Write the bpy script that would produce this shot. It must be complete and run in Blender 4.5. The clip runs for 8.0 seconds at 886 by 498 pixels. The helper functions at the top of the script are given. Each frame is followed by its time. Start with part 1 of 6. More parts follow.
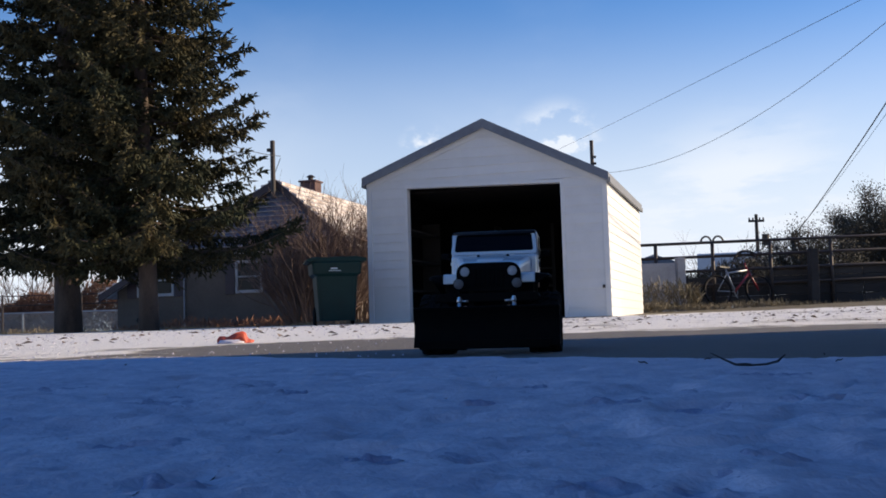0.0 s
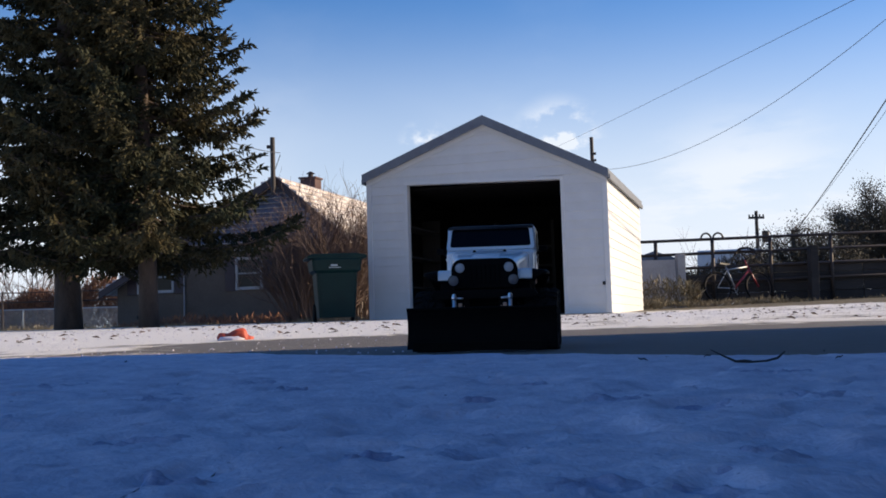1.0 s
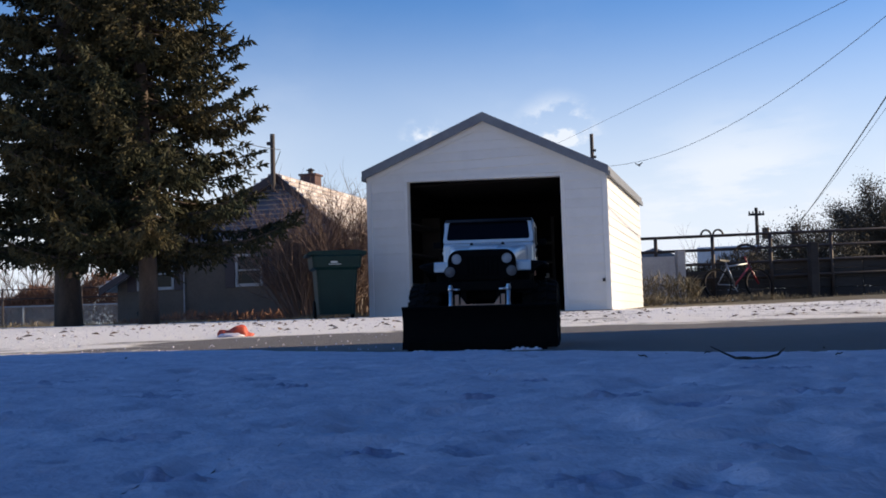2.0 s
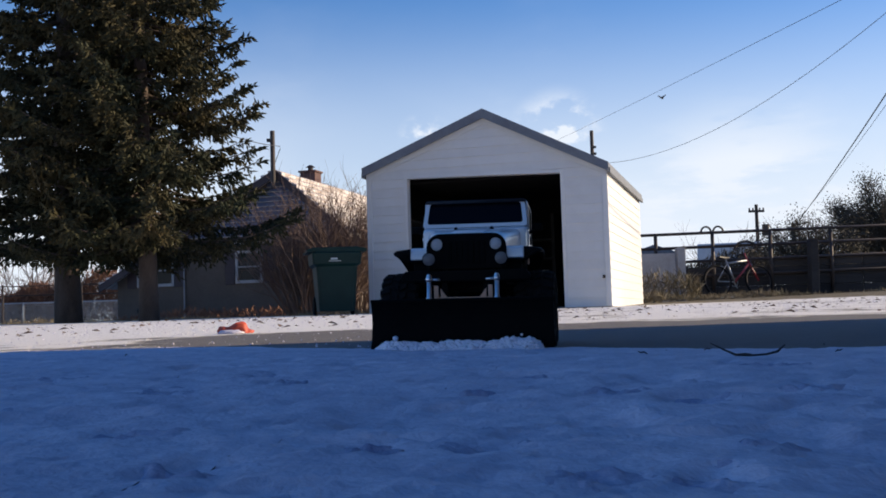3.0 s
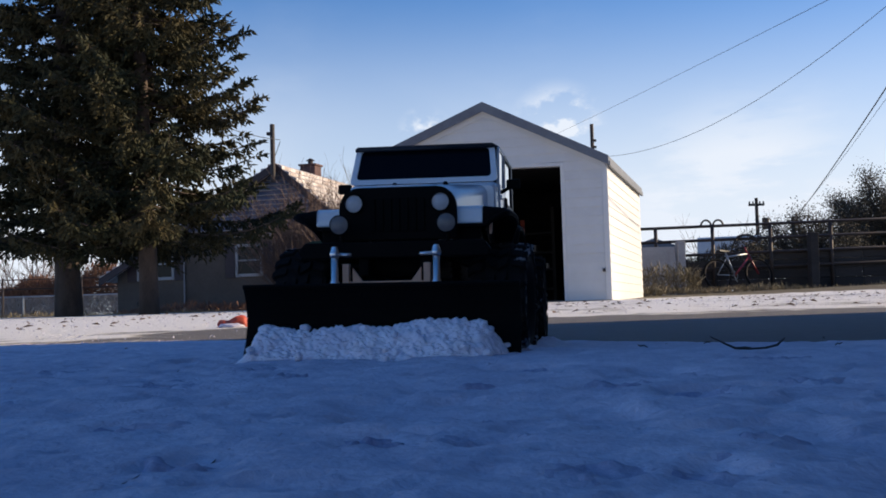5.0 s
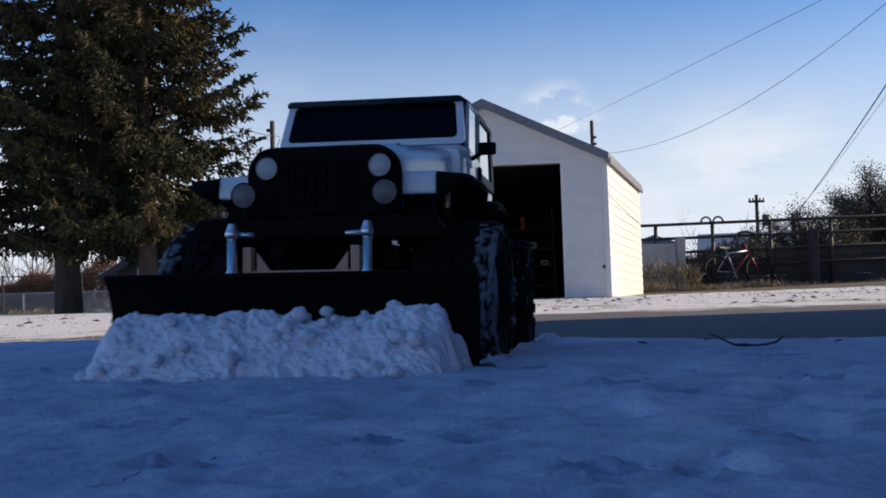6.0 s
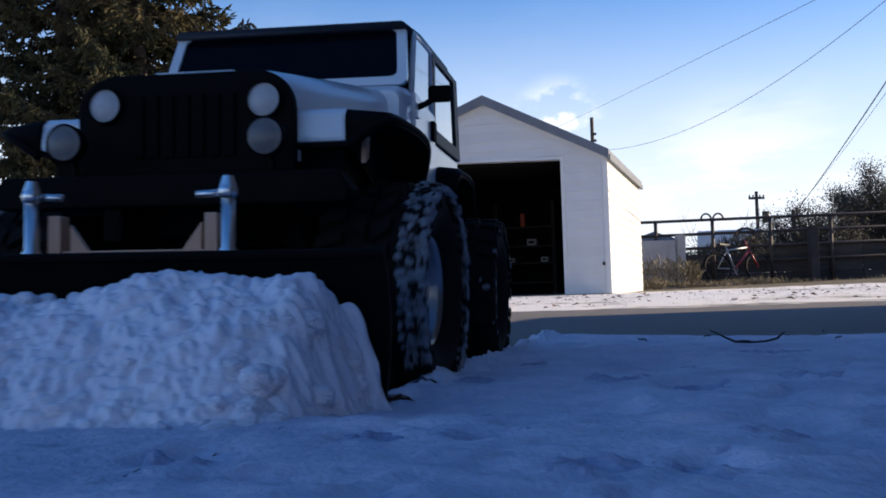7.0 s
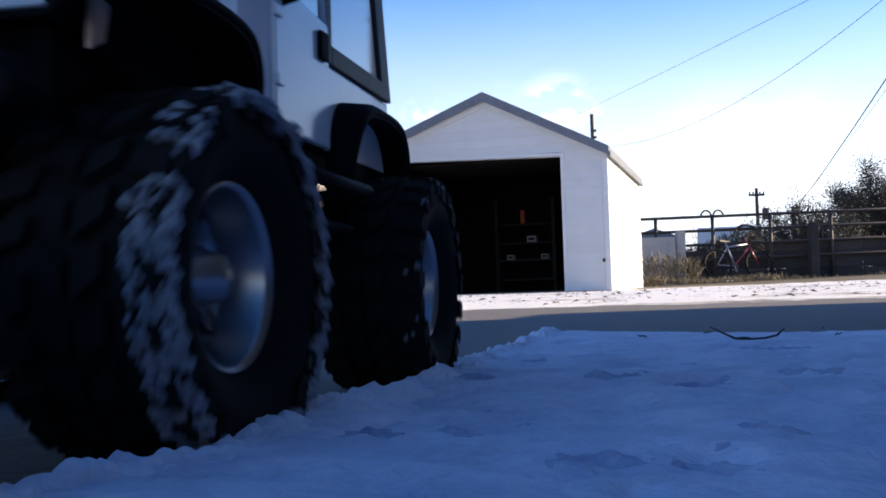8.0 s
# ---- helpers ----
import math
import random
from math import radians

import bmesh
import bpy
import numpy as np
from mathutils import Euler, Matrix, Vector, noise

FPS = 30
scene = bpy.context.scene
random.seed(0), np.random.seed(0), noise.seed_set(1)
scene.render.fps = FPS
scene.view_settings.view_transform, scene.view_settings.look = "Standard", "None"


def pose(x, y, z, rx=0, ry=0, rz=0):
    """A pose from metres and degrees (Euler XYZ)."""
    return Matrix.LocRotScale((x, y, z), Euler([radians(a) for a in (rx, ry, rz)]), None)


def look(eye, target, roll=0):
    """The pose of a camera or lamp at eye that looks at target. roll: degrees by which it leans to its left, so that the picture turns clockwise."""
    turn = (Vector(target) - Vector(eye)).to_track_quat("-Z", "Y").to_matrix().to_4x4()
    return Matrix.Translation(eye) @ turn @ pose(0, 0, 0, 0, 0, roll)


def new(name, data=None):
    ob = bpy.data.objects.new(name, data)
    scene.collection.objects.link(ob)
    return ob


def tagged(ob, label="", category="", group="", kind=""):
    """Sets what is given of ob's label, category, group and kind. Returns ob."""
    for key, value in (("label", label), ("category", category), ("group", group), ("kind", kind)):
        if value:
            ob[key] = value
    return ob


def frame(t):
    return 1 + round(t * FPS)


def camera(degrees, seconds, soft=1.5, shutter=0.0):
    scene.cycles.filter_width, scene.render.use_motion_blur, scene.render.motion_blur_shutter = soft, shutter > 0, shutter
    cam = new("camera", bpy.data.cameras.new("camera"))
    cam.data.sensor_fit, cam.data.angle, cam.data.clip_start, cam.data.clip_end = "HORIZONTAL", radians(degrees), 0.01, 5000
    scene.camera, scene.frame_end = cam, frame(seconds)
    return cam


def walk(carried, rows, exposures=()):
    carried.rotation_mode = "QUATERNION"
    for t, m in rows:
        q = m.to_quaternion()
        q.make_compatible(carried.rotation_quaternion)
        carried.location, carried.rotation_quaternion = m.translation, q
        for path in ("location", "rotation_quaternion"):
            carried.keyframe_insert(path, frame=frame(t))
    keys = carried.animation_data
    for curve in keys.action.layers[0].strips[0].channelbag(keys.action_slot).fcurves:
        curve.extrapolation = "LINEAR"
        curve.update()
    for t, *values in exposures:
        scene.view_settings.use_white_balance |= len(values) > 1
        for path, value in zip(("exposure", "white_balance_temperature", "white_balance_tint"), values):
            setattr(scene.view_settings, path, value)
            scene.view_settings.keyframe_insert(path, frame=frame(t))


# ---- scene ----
cam = camera(44.85, 8.0, soft=1.75, shutter=0.4)
EYE = 0.056


def view(t):
    base = pose(0, 0, EYE, 94.265, 0, 0) @ pose(0, 0, 0, 0, 0, -1.72)
    return base @ pose(0, 0, 0, -math.degrees(math.atan(5.745 * t / 1900)), 0, 0)


walk(cam, [(t * 0.5, view(t * 0.5)) for t in range(17)],
     exposures=[(0, 0.0, 6200, 10), (4.5, -0.02, 6200, 10), (6, -0.12, 6200, 10), (6.5, -0.10, 6200, 10), (7, 0.26, 6200, 10), (7.5, 0.54, 6150, 10), (8, 0.70, 6150, 10)])

# ---- light ----
SUN_EL, SUN_AZ = radians(19), radians(12)
world = bpy.data.worlds.new("world")
scene.world = world
world.use_nodes = True
wn, wl = world.node_tree.nodes, world.node_tree.links
bg = wn["Background"]
sky = wn.new("ShaderNodeTexSky")
sky.sky_type, sky.sun_disc = "NISHITA", False
sky.sun_elevation, sky.sun_rotation = SUN_EL, radians(90) - SUN_AZ
sky.air_density, sky.dust_density, sky.ozone_density = 1.1, 0.25, 3.5
tc = wn.new("ShaderNodeTexCoord")
sep = wn.new("ShaderNodeSeparateXYZ")
wl.new(tc.outputs["Generated"], sep.inputs[0])


def cloud_noise(scale, stretch, lo, hi, detail=7):
    mp, cn, mr = wn.new("ShaderNodeMapping"), wn.new("ShaderNodeTexNoise"), wn.new("ShaderNodeMapRange")
    mp.inputs["Scale"].default_value = stretch
    cn.inputs["Scale"].default_value, cn.inputs["Detail"].default_value, cn.inputs["Roughness"].default_value = scale, detail, 0.58
    mr.interpolation_type = "SMOOTHSTEP"
    mr.inputs["From Min"].default_value, mr.inputs["From Max"].default_value = lo, hi
    wl.new(tc.outputs["Generated"], mp.inputs[0]); wl.new(mp.outputs[0], cn.inputs["Vector"]); wl.new(cn.outputs[0], mr.inputs[0])
    return mr.outputs[0]


def by_height(lo, hi, a, b):
    mr = wn.new("ShaderNodeMapRange")
    mr.interpolation_type = "SMOOTHSTEP"
    for i, q in enumerate((lo, hi, a, b)):
        mr.inputs[i + 1].default_value = q
    wl.new(sep.outputs[2], mr.inputs[0])
    return mr.outputs[0]


def combine(op, x, y):
    k = wn.new("ShaderNodeMath")
    k.operation, k.use_clamp = op, True
    for i, v in enumerate((x, y)):
        if isinstance(v, (int, float)):
            k.inputs[i].default_value = v
        else:
            wl.new(v, k.inputs[i])
    return k.outputs[0]


def lobe(way, inner, outer):
    """1 near a direction of the sky, 0 away from it."""
    d, mr = wn.new("ShaderNodeVectorMath"), wn.new("ShaderNodeMapRange")
    d.operation = "DISTANCE"
    d.inputs[1].default_value = way
    mr.interpolation_type = "SMOOTHSTEP"
    for i, q in enumerate((inner, outer, 1.0, 0.0)):
        mr.inputs[i + 1].default_value = q
    wl.new(tc.outputs["Generated"], d.inputs[0]); wl.new(d.outputs["Value"], mr.inputs[0])
    return mr.outputs[0]


veil = combine("MULTIPLY", by_height(0.03, 0.32, 1.0, 0.0), combine("ADD", cloud_noise(1.3, (1, 1, 1.6), 0.25, 0.8, 3), 0.36))
puffs = combine("MULTIPLY", cloud_noise(2.8, (1, 1, 2.0), 0.50, 0.80, 6), by_height(0.10, 0.30, 0.30, 0.06))
near_puff = combine("MULTIPLY", lobe((0.108, 0.979, 0.166), 0.010, 0.050), cloud_noise(24.0, (1, 1, 1.6), 0.44, 0.58, 9))
small_puff = combine("MULTIPLY", lobe((-0.014, 0.985, 0.165), 0.004, 0.030), cloud_noise(30.0, (1, 1, 1.4), 0.48, 0.64, 9))
low_bank = combine("MULTIPLY", cloud_noise(9.0, (1, 1, 4.0), 0.40, 0.62, 8), combine("MULTIPLY", lobe((0.27, 0.958, 0.085), 0.03, 0.13), 0.35))
puffs = combine("ADD", combine("ADD", puffs, low_bank), combine("MULTIPLY", combine("ADD", near_puff, small_puff), 0.7))
mix = wn.new("ShaderNodeMixRGB")
mix.inputs[2].default_value = (7.0, 7.3, 7.75, 1)
wl.new(combine("ADD", veil, puffs), mix.inputs[0]); sat = wn.new("ShaderNodeHueSaturation")
sat.inputs["Saturation"].default_value = 1.2
air = wn.new("ShaderNodeMixRGB")
air.blend_type = "MULTIPLY"
air.inputs[0].default_value, air.inputs[2].default_value = 1.0, (0.97, 1.01, 1.23, 1)
wl.new(sky.outputs[0], sat.inputs["Color"]); wl.new(sat.outputs[0], air.inputs[1]); wl.new(air.outputs[0], mix.inputs[1]); wl.new(mix.outputs[0], bg.inputs[0])
bg.inputs["Strength"].default_value = 0.125

sun = new("sun", bpy.data.lights.new("sun", "SUN"))
sun.data.energy, sun.data.angle, sun.data.color = 7.2, radians(0.6), (1.0, 0.77, 0.50)
sun.matrix_world = look((60 * math.cos(SUN_EL) * math.cos(SUN_AZ), 60 * math.cos(SUN_EL) * math.sin(SUN_AZ), 60 * math.sin(SUN_EL)), (0, 0, 0))


# ---- materials ----
def material(name, colour, rough=0.7, metal=0.0, second=None, scale=6.0, bump=0.0, bump_scale=60.0, stretch=(1, 1, 1),
             spec=0.5, piece=0.0, detail=6.0, coat=0.0, relief=None, glow_in=0.0):
    """A principled surface with two scales of colour variation, fine relief and, where given, a shift from piece to piece."""
    m = bpy.data.materials.new(name)
    m.use_nodes = True
    n, l = m.node_tree.nodes, m.node_tree.links
    p = n["Principled BSDF"]
    p.inputs["Roughness"].default_value, p.inputs["Metallic"].default_value = rough, metal
    p.inputs["Specular IOR Level"].default_value = spec
    p.inputs["Coat Weight"].default_value = coat
    p.inputs["Subsurface Weight"].default_value, p.inputs["Subsurface Scale"].default_value = glow_in, 0.008
    p.inputs["Subsurface Radius"].default_value = (0.7, 0.9, 1.0)
    c = n.new("ShaderNodeTexCoord")
    mapn = n.new("ShaderNodeMapping")
    mapn.inputs["Scale"].default_value = stretch
    l.new(c.outputs["Object"], mapn.inputs[0])
    a, b = n.new("ShaderNodeTexNoise"), n.new("ShaderNodeTexNoise")
    a.inputs["Scale"].default_value, b.inputs["Scale"].default_value = scale, scale * 9
    a.inputs["Detail"].default_value = detail
    for k in (a, b):
        l.new(mapn.outputs[0], k.inputs["Vector"])
    s = n.new("ShaderNodeMath")
    s.operation = "MULTIPLY_ADD"
    s.inputs[1].default_value = 0.45
    l.new(b.outputs[0], s.inputs[0]); l.new(a.outputs[0], s.inputs[2])
    r = n.new("ShaderNodeValToRGB")
    r.color_ramp.elements[0].position, r.color_ramp.elements[1].position = 0.5, 0.95
    second = second or tuple(v * 0.75 for v in colour)
    r.color_ramp.elements[0].color, r.color_ramp.elements[1].color = (*colour, 1), (*second, 1)
    l.new(s.outputs[0], r.inputs[0])
    out = r.outputs[0]
    if piece:
        o, h = n.new("ShaderNodeObjectInfo"), n.new("ShaderNodeHueSaturation")
        mr = n.new("ShaderNodeMapRange")
        mr.inputs["To Min"].default_value, mr.inputs["To Max"].default_value = 1 - piece, 1 + piece
        l.new(o.outputs["Random"], mr.inputs[0]); l.new(mr.outputs[0], h.inputs["Value"]); l.new(out, h.inputs["Color"])
        out = h.outputs[0]
    l.new(out, p.inputs["Base Color"])
    if bump:
        t, bp = n.new("ShaderNodeTexNoise"), n.new("ShaderNodeBump")
        t.inputs["Scale"].default_value, t.inputs["Detail"].default_value = bump_scale, 5
        bp.inputs["Strength"].default_value, bp.inputs["Distance"].default_value = min(bump, 1.0), relief or 0.25 / bump_scale
        l.new(mapn.outputs[0], t.inputs["Vector"]); l.new(t.outputs[0], bp.inputs["Height"]); l.new(bp.outputs[0], p.inputs["Normal"])
    return m


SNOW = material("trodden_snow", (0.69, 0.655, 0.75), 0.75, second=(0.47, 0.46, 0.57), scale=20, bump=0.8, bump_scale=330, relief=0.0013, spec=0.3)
DARK_SNOW = material("trodden_dark_snow", (0.26, 0.27, 0.41), 0.7, second=(0.50, 0.495, 0.61), scale=45, bump=0.8, bump_scale=330, relief=0.0013, spec=0.3)
RIDGESNOW = material("ridge_snow", (0.71, 0.69, 0.78), 0.9, second=(0.53, 0.53, 0.63), scale=40, bump=0.8, bump_scale=300, relief=0.0013, spec=0.15, glow_in=0.4)
HEAPSNOW = material("loose_snow", (0.83, 0.81, 0.88), 0.9, second=(0.70, 0.69, 0.79), scale=40, bump=0.7, bump_scale=420, relief=0.0011, spec=0.15, glow_in=0.35)
TYRESNOW = material("grimy_snow", (0.27, 0.29, 0.34), 0.85, second=(0.13, 0.14, 0.17), scale=120, spec=0.2)
FLUFF = material("fluffy_snow", (0.83, 0.81, 0.88), 0.9, second=(0.70, 0.69, 0.79), scale=2.2, bump=0.7, bump_scale=9, relief=0.0005, spec=0.15, glow_in=0.35)
WHITE_BOARD = material("white_board", (0.64, 0.64, 0.635), 0.6, second=(0.60, 0.60, 0.595), scale=5, bump=0.1, bump_scale=40, piece=0.03)
ROOF_EDGE = material("grey_fascia", (0.16, 0.18, 0.21), 0.6, second=(0.11, 0.12, 0.15), scale=3)
# near-black: the shade inside the garage is put into this colour
INSIDE_SHADE = material("inside_shade", (0.012, 0.011, 0.011), 0.95, second=(0.007, 0.006, 0.006), scale=4, spec=0.1)
CONCRETE = material("concrete", (0.12, 0.12, 0.12), 0.9, second=(0.07, 0.07, 0.07), scale=3, bump=0.3)
STUCCO = material("tan_stucco", (0.120, 0.094, 0.074), 0.9, second=(0.085, 0.066, 0.052), scale=1.5, bump=0.5, bump_scale=80)
DARKSTUCCO = material("brown_wall", (0.14, 0.11, 0.09), 0.9, second=(0.10, 0.08, 0.07), scale=1.5, bump=0.4, bump_scale=60)
BLUE_BOARD = material("blue_siding", (0.11, 0.14, 0.23), 0.6, second=(0.08, 0.105, 0.18), scale=3, piece=0.10)
SHINGLE = material("brown_shingle", (0.34, 0.27, 0.235), 0.9, second=(0.74, 0.71, 0.69), scale=5, bump=0.4, bump_scale=60)
BRICK = material("dark_brick", (0.13, 0.07, 0.06), 0.9, second=(0.08, 0.05, 0.05), scale=9, bump=0.4)
TRIM = material("white_trim", (0.34, 0.33, 0.33), 0.5, scale=5)
SHUTTER = material("dark_shutter", (0.035, 0.02, 0.025), 0.6, scale=8)
PANE = material("window_pane", (0.012, 0.014, 0.018), 0.15, scale=3, spec=0.15)
BIN = material("green_plastic", (0.004, 0.026, 0.023), 0.55, spec=0.25, second=(0.003, 0.019, 0.017), scale=5, bump=0.2, bump_scale=120)
PAINTBAR = material("pale_print", (0.5, 0.55, 0.55), 0.6)
BARK = material("spruce_bark", (0.10, 0.075, 0.06), 0.95, second=(0.045, 0.033, 0.028), scale=7, bump=0.9, bump_scale=22, stretch=(1, 1, 0.3))
NEEDLE = material("spruce_needles", (0.018, 0.027, 0.016), 0.75, second=(0.058, 0.046, 0.020), scale=0.8, spec=0.15)
TWIG = material("bare_twigs", (0.175, 0.120, 0.095), 0.9, second=(0.11, 0.075, 0.062), scale=4)
BRUSH = material("dry_brush", (0.22, 0.105, 0.06), 0.9, second=(0.13, 0.07, 0.045), scale=1.5)
LEAF = material("dark_evergreen", (0.045, 0.045, 0.032), 0.8, second=(0.085, 0.07, 0.05), scale=1.2)
PIPE = material("dark_pipe", (0.035, 0.033, 0.034), 0.6, 0.3, second=(0.06, 0.042, 0.035), scale=9)
OLDWOOD = material("weathered_wood", (0.042, 0.038, 0.037), 0.9, second=(0.024, 0.021, 0.020), scale=3, stretch=(0.2, 1, 1), bump=0.5, piece=0.3)
GREYPANEL = material("weathered_panel", (0.46, 0.45, 0.45), 0.85, second=(0.34, 0.32, 0.31), scale=3)
GALV = material("galvanised_steel", (0.4, 0.42, 0.44), 0.5, 0.8, scale=9)
STRAW = material("dry_grass", (0.27, 0.22, 0.145), 0.9, second=(0.13, 0.115, 0.07), scale=2)
LEAFLITTER = material("dead_leaves", (0.14, 0.085, 0.05), 0.9, second=(0.08, 0.055, 0.04), scale=30)
ORANGE = material("orange_plastic", (0.55, 0.085, 0.035), 0.6, second=(0.4, 0.06, 0.03), scale=30)
CABLE = material("black_cable", (0.02, 0.02, 0.022), 0.6)
TRAILER = material("pale_trailer", (0.62, 0.66, 0.72), 0.5, second=(0.5, 0.54, 0.6), scale=0.8)
REDPAINT = material("red_paint", (0.24, 0.02, 0.03), 0.35, scale=20)
RUBBER = material("tyre_rubber", (0.008, 0.008, 0.009), 0.85, spec=0.10, second=(0.013, 0.012, 0.012), scale=40, bump=0.4, bump_scale=700)
BODYWHITE = material("white_polycarbonate", (0.80, 0.81, 0.83), 0.22, second=(0.74, 0.75, 0.78), scale=9, coat=0.3)
BLACK = material("black_plastic", (0.004, 0.004, 0.005), 0.7, spec=0.06, second=(0.007, 0.006, 0.006), scale=30, bump=0.2, bump_scale=500)
TOPBLACK = material("black_hardtop", (0.016, 0.017, 0.022), 0.5, spec=0.25, second=(0.03, 0.03, 0.036), scale=30, bump=0.2, bump_scale=400)
TINT = material("tinted_glass", (0.004, 0.005, 0.009), 0.12, spec=0.08)
SIDEGLASS = material("side_glass", (0.05, 0.08, 0.12), 0.04, spec=0.9, coat=1.0)
LENS = material("frosted_lens", (0.55, 0.52, 0.53), 0.35, second=(0.45, 0.43, 0.44), scale=150)
FOGLENS = material("smoked_lens", (0.16, 0.14, 0.14), 0.35, second=(0.12, 0.11, 0.11), scale=150)
CHROME = material("polished_aluminium", (0.80, 0.79, 0.79), 0.30, 1.0, second=(0.66, 0.65, 0.66), scale=60)
RIMGREY = material("satin_grey_metal", (0.33, 0.34, 0.37), 0.32, 1.0, second=(0.25, 0.26, 0.28), scale=60)
WOOD = material("raw_plywood", (0.66, 0.41, 0.29), 0.8, second=(0.54, 0.33, 0.23), scale=30, stretch=(1, 1, 0.15), bump=0.3, bump_scale=300)
BLADE = material("blade_black", (0.004, 0.004, 0.0045), 0.75, spec=0.05, second=(0.006, 0.006, 0.006), scale=25, bump=0.2, bump_scale=200)


def pavement_material():
    """Worn pavement under patches of old snow, thick beyond the swept strip."""
    m = bpy.data.materials.new("snowy_pavement")
    m.use_nodes = True
    n, l = m.node_tree.nodes, m.node_tree.links
    p = n["Principled BSDF"]
    c, s3 = n.new("ShaderNodeTexCoord"), n.new("ShaderNodeSeparateXYZ")
    l.new(c.outputs["Object"], s3.inputs[0])

    def noise_of(scale, stretch, detail=6):
        mm, t = n.new("ShaderNodeMapping"), n.new("ShaderNodeTexNoise")
        mm.inputs["Scale"].default_value = stretch
        t.inputs["Scale"].default_value, t.inputs["Detail"].default_value, t.inputs["Roughness"].default_value = scale, detail, 0.65
        l.new(c.outputs["Object"], mm.inputs[0]); l.new(mm.outputs[0], t.inputs["Vector"])
        return t.outputs[0]

    def math_of(op, x, y=None, z=None):
        k = n.new("ShaderNodeMath")
        k.operation = op
        for i, v in enumerate((x, y, z)):
            if v is not None:
                if isinstance(v, (int, float)):
                    k.inputs[i].default_value = v
                else:
                    l.new(v, k.inputs[i])
        return k.outputs[0]

    def rng(v, a, b, lo, hi):
        k = n.new("ShaderNodeMapRange")
        k.interpolation_type = "SMOOTHSTEP"
        for i, q in enumerate((a, b, lo, hi)):
            k.inputs[i + 1].default_value = q
        l.new(v, k.inputs[0])
        return k.outputs[0]

    big, fine = noise_of(0.55, (1, 0.5, 1)), noise_of(7.0, (0.55, 0.35, 1), 8)
    far = rng(s3.outputs[1], 3.9, 4.9, 0.0, 0.37)
    west = rng(s3.outputs[0], -0.1, -1.5, 0.0, 0.36)
    yard = rng(s3.outputs[1], 16.0, 19.0, 0.0, -0.45)
    cover = math_of("ADD", math_of("ADD", far, west), math_of("ADD", yard, math_of("MULTIPLY_ADD", big, 0.5, math_of("MULTIPLY", fine, 0.7))))
    mask = rng(cover, 0.81, 0.94, 0.0, 1.0)
    asphalt, grassy = n.new("ShaderNodeValToRGB"), n.new("ShaderNodeValToRGB")
    asphalt.color_ramp.elements[0].color, asphalt.color_ramp.elements[1].color = (0.095, 0.091, 0.090, 1), (0.185, 0.176, 0.172, 1)
    grassy.color_ramp.elements[0].color, grassy.color_ramp.elements[1].color = (0.07, 0.065, 0.035, 1), (0.17, 0.13, 0.07, 1)
    l.new(noise_of(14, (1, 1, 1), 9), asphalt.inputs[0]); l.new(noise_of(5, (1, 1, 1), 8), grassy.inputs[0])
    soil, mixs = n.new("ShaderNodeMixRGB"), n.new("ShaderNodeMixRGB")
    l.new(rng(s3.outputs[1], 15.6, 17.0, 0.0, 1.0), soil.inputs[0])
    l.new(asphalt.outputs[0], soil.inputs[1]); l.new(grassy.outputs[0], soil.inputs[2])
    l.new(mask, mixs.inputs[0]); l.new(soil.outputs[0], mixs.inputs[1])
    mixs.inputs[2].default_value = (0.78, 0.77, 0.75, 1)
    l.new(mixs.outputs[0], p.inputs["Base Color"])
    l.new(rng(mask, 0, 1, 0.85, 0.8), p.inputs["Roughness"])
    bp = n.new("ShaderNodeBump")
    bp.inputs["Strength"].default_value, bp.inputs["Distance"].default_value = 1.0, 0.035
    l.new(math_of("ADD", mask, math_of("MULTIPLY", noise_of(40, (1, 1, 1), 6), 0.5)), bp.inputs["Height"])
    l.new(bp.outputs[0], p.inputs["Normal"])
    return m


PAVEMENT = pavement_material()


# ---- mesh helpers ----
def part(name, bm, mat, parent=None, label="", smooth=False):
    """Links a bmesh as one mesh object under a thing or part."""
    me = bpy.data.meshes.new(name)
    bmesh.ops.recalc_face_normals(bm, faces=bm.faces[:])
    bm.to_mesh(me)
    bm.free()
    me.materials.append(mat)
    if smooth:
        me.polygons.foreach_set("use_smooth", [True] * len(me.polygons))
    ob = new(name, me)
    ob.parent = parent
    return tagged(ob, label)


def raw(name, verts, faces, mat, parent=None, label="", smooth=False):
    me = bpy.data.meshes.new(name)
    me.from_pydata(verts, [], faces)
    me.update()
    me.materials.append(mat)
    if smooth:
        me.polygons.foreach_set("use_smooth", [True] * len(me.polygons))
    ob = new(name, me)
    ob.parent = parent
    return tagged(ob, label)


def thing(name, m, label, category, group="", kind=""):
    ob = new(name)
    ob.empty_display_size = 0.05
    ob.matrix_basis = m
    return tagged(ob, label, category, group, kind)


def box(x0, x1, y0, y1, z0, z1, bevel=0.0, bm=None):
    own = bm is None
    bm = bmesh.new() if own else bm
    g = bmesh.ops.create_cube(bm, size=1, matrix=Matrix.Translation(((x0 + x1) / 2, (y0 + y1) / 2, (z0 + z1) / 2))
                              @ Matrix.Diagonal((abs(x1 - x0), abs(y1 - y0), abs(z1 - z0), 1)))
    if bevel:
        es = {e for v in g["verts"] for e in v.link_edges}
        bmesh.ops.bevel(bm, geom=list(es), offset=bevel, segments=2, affect="EDGES", profile=0.6)
    return bm


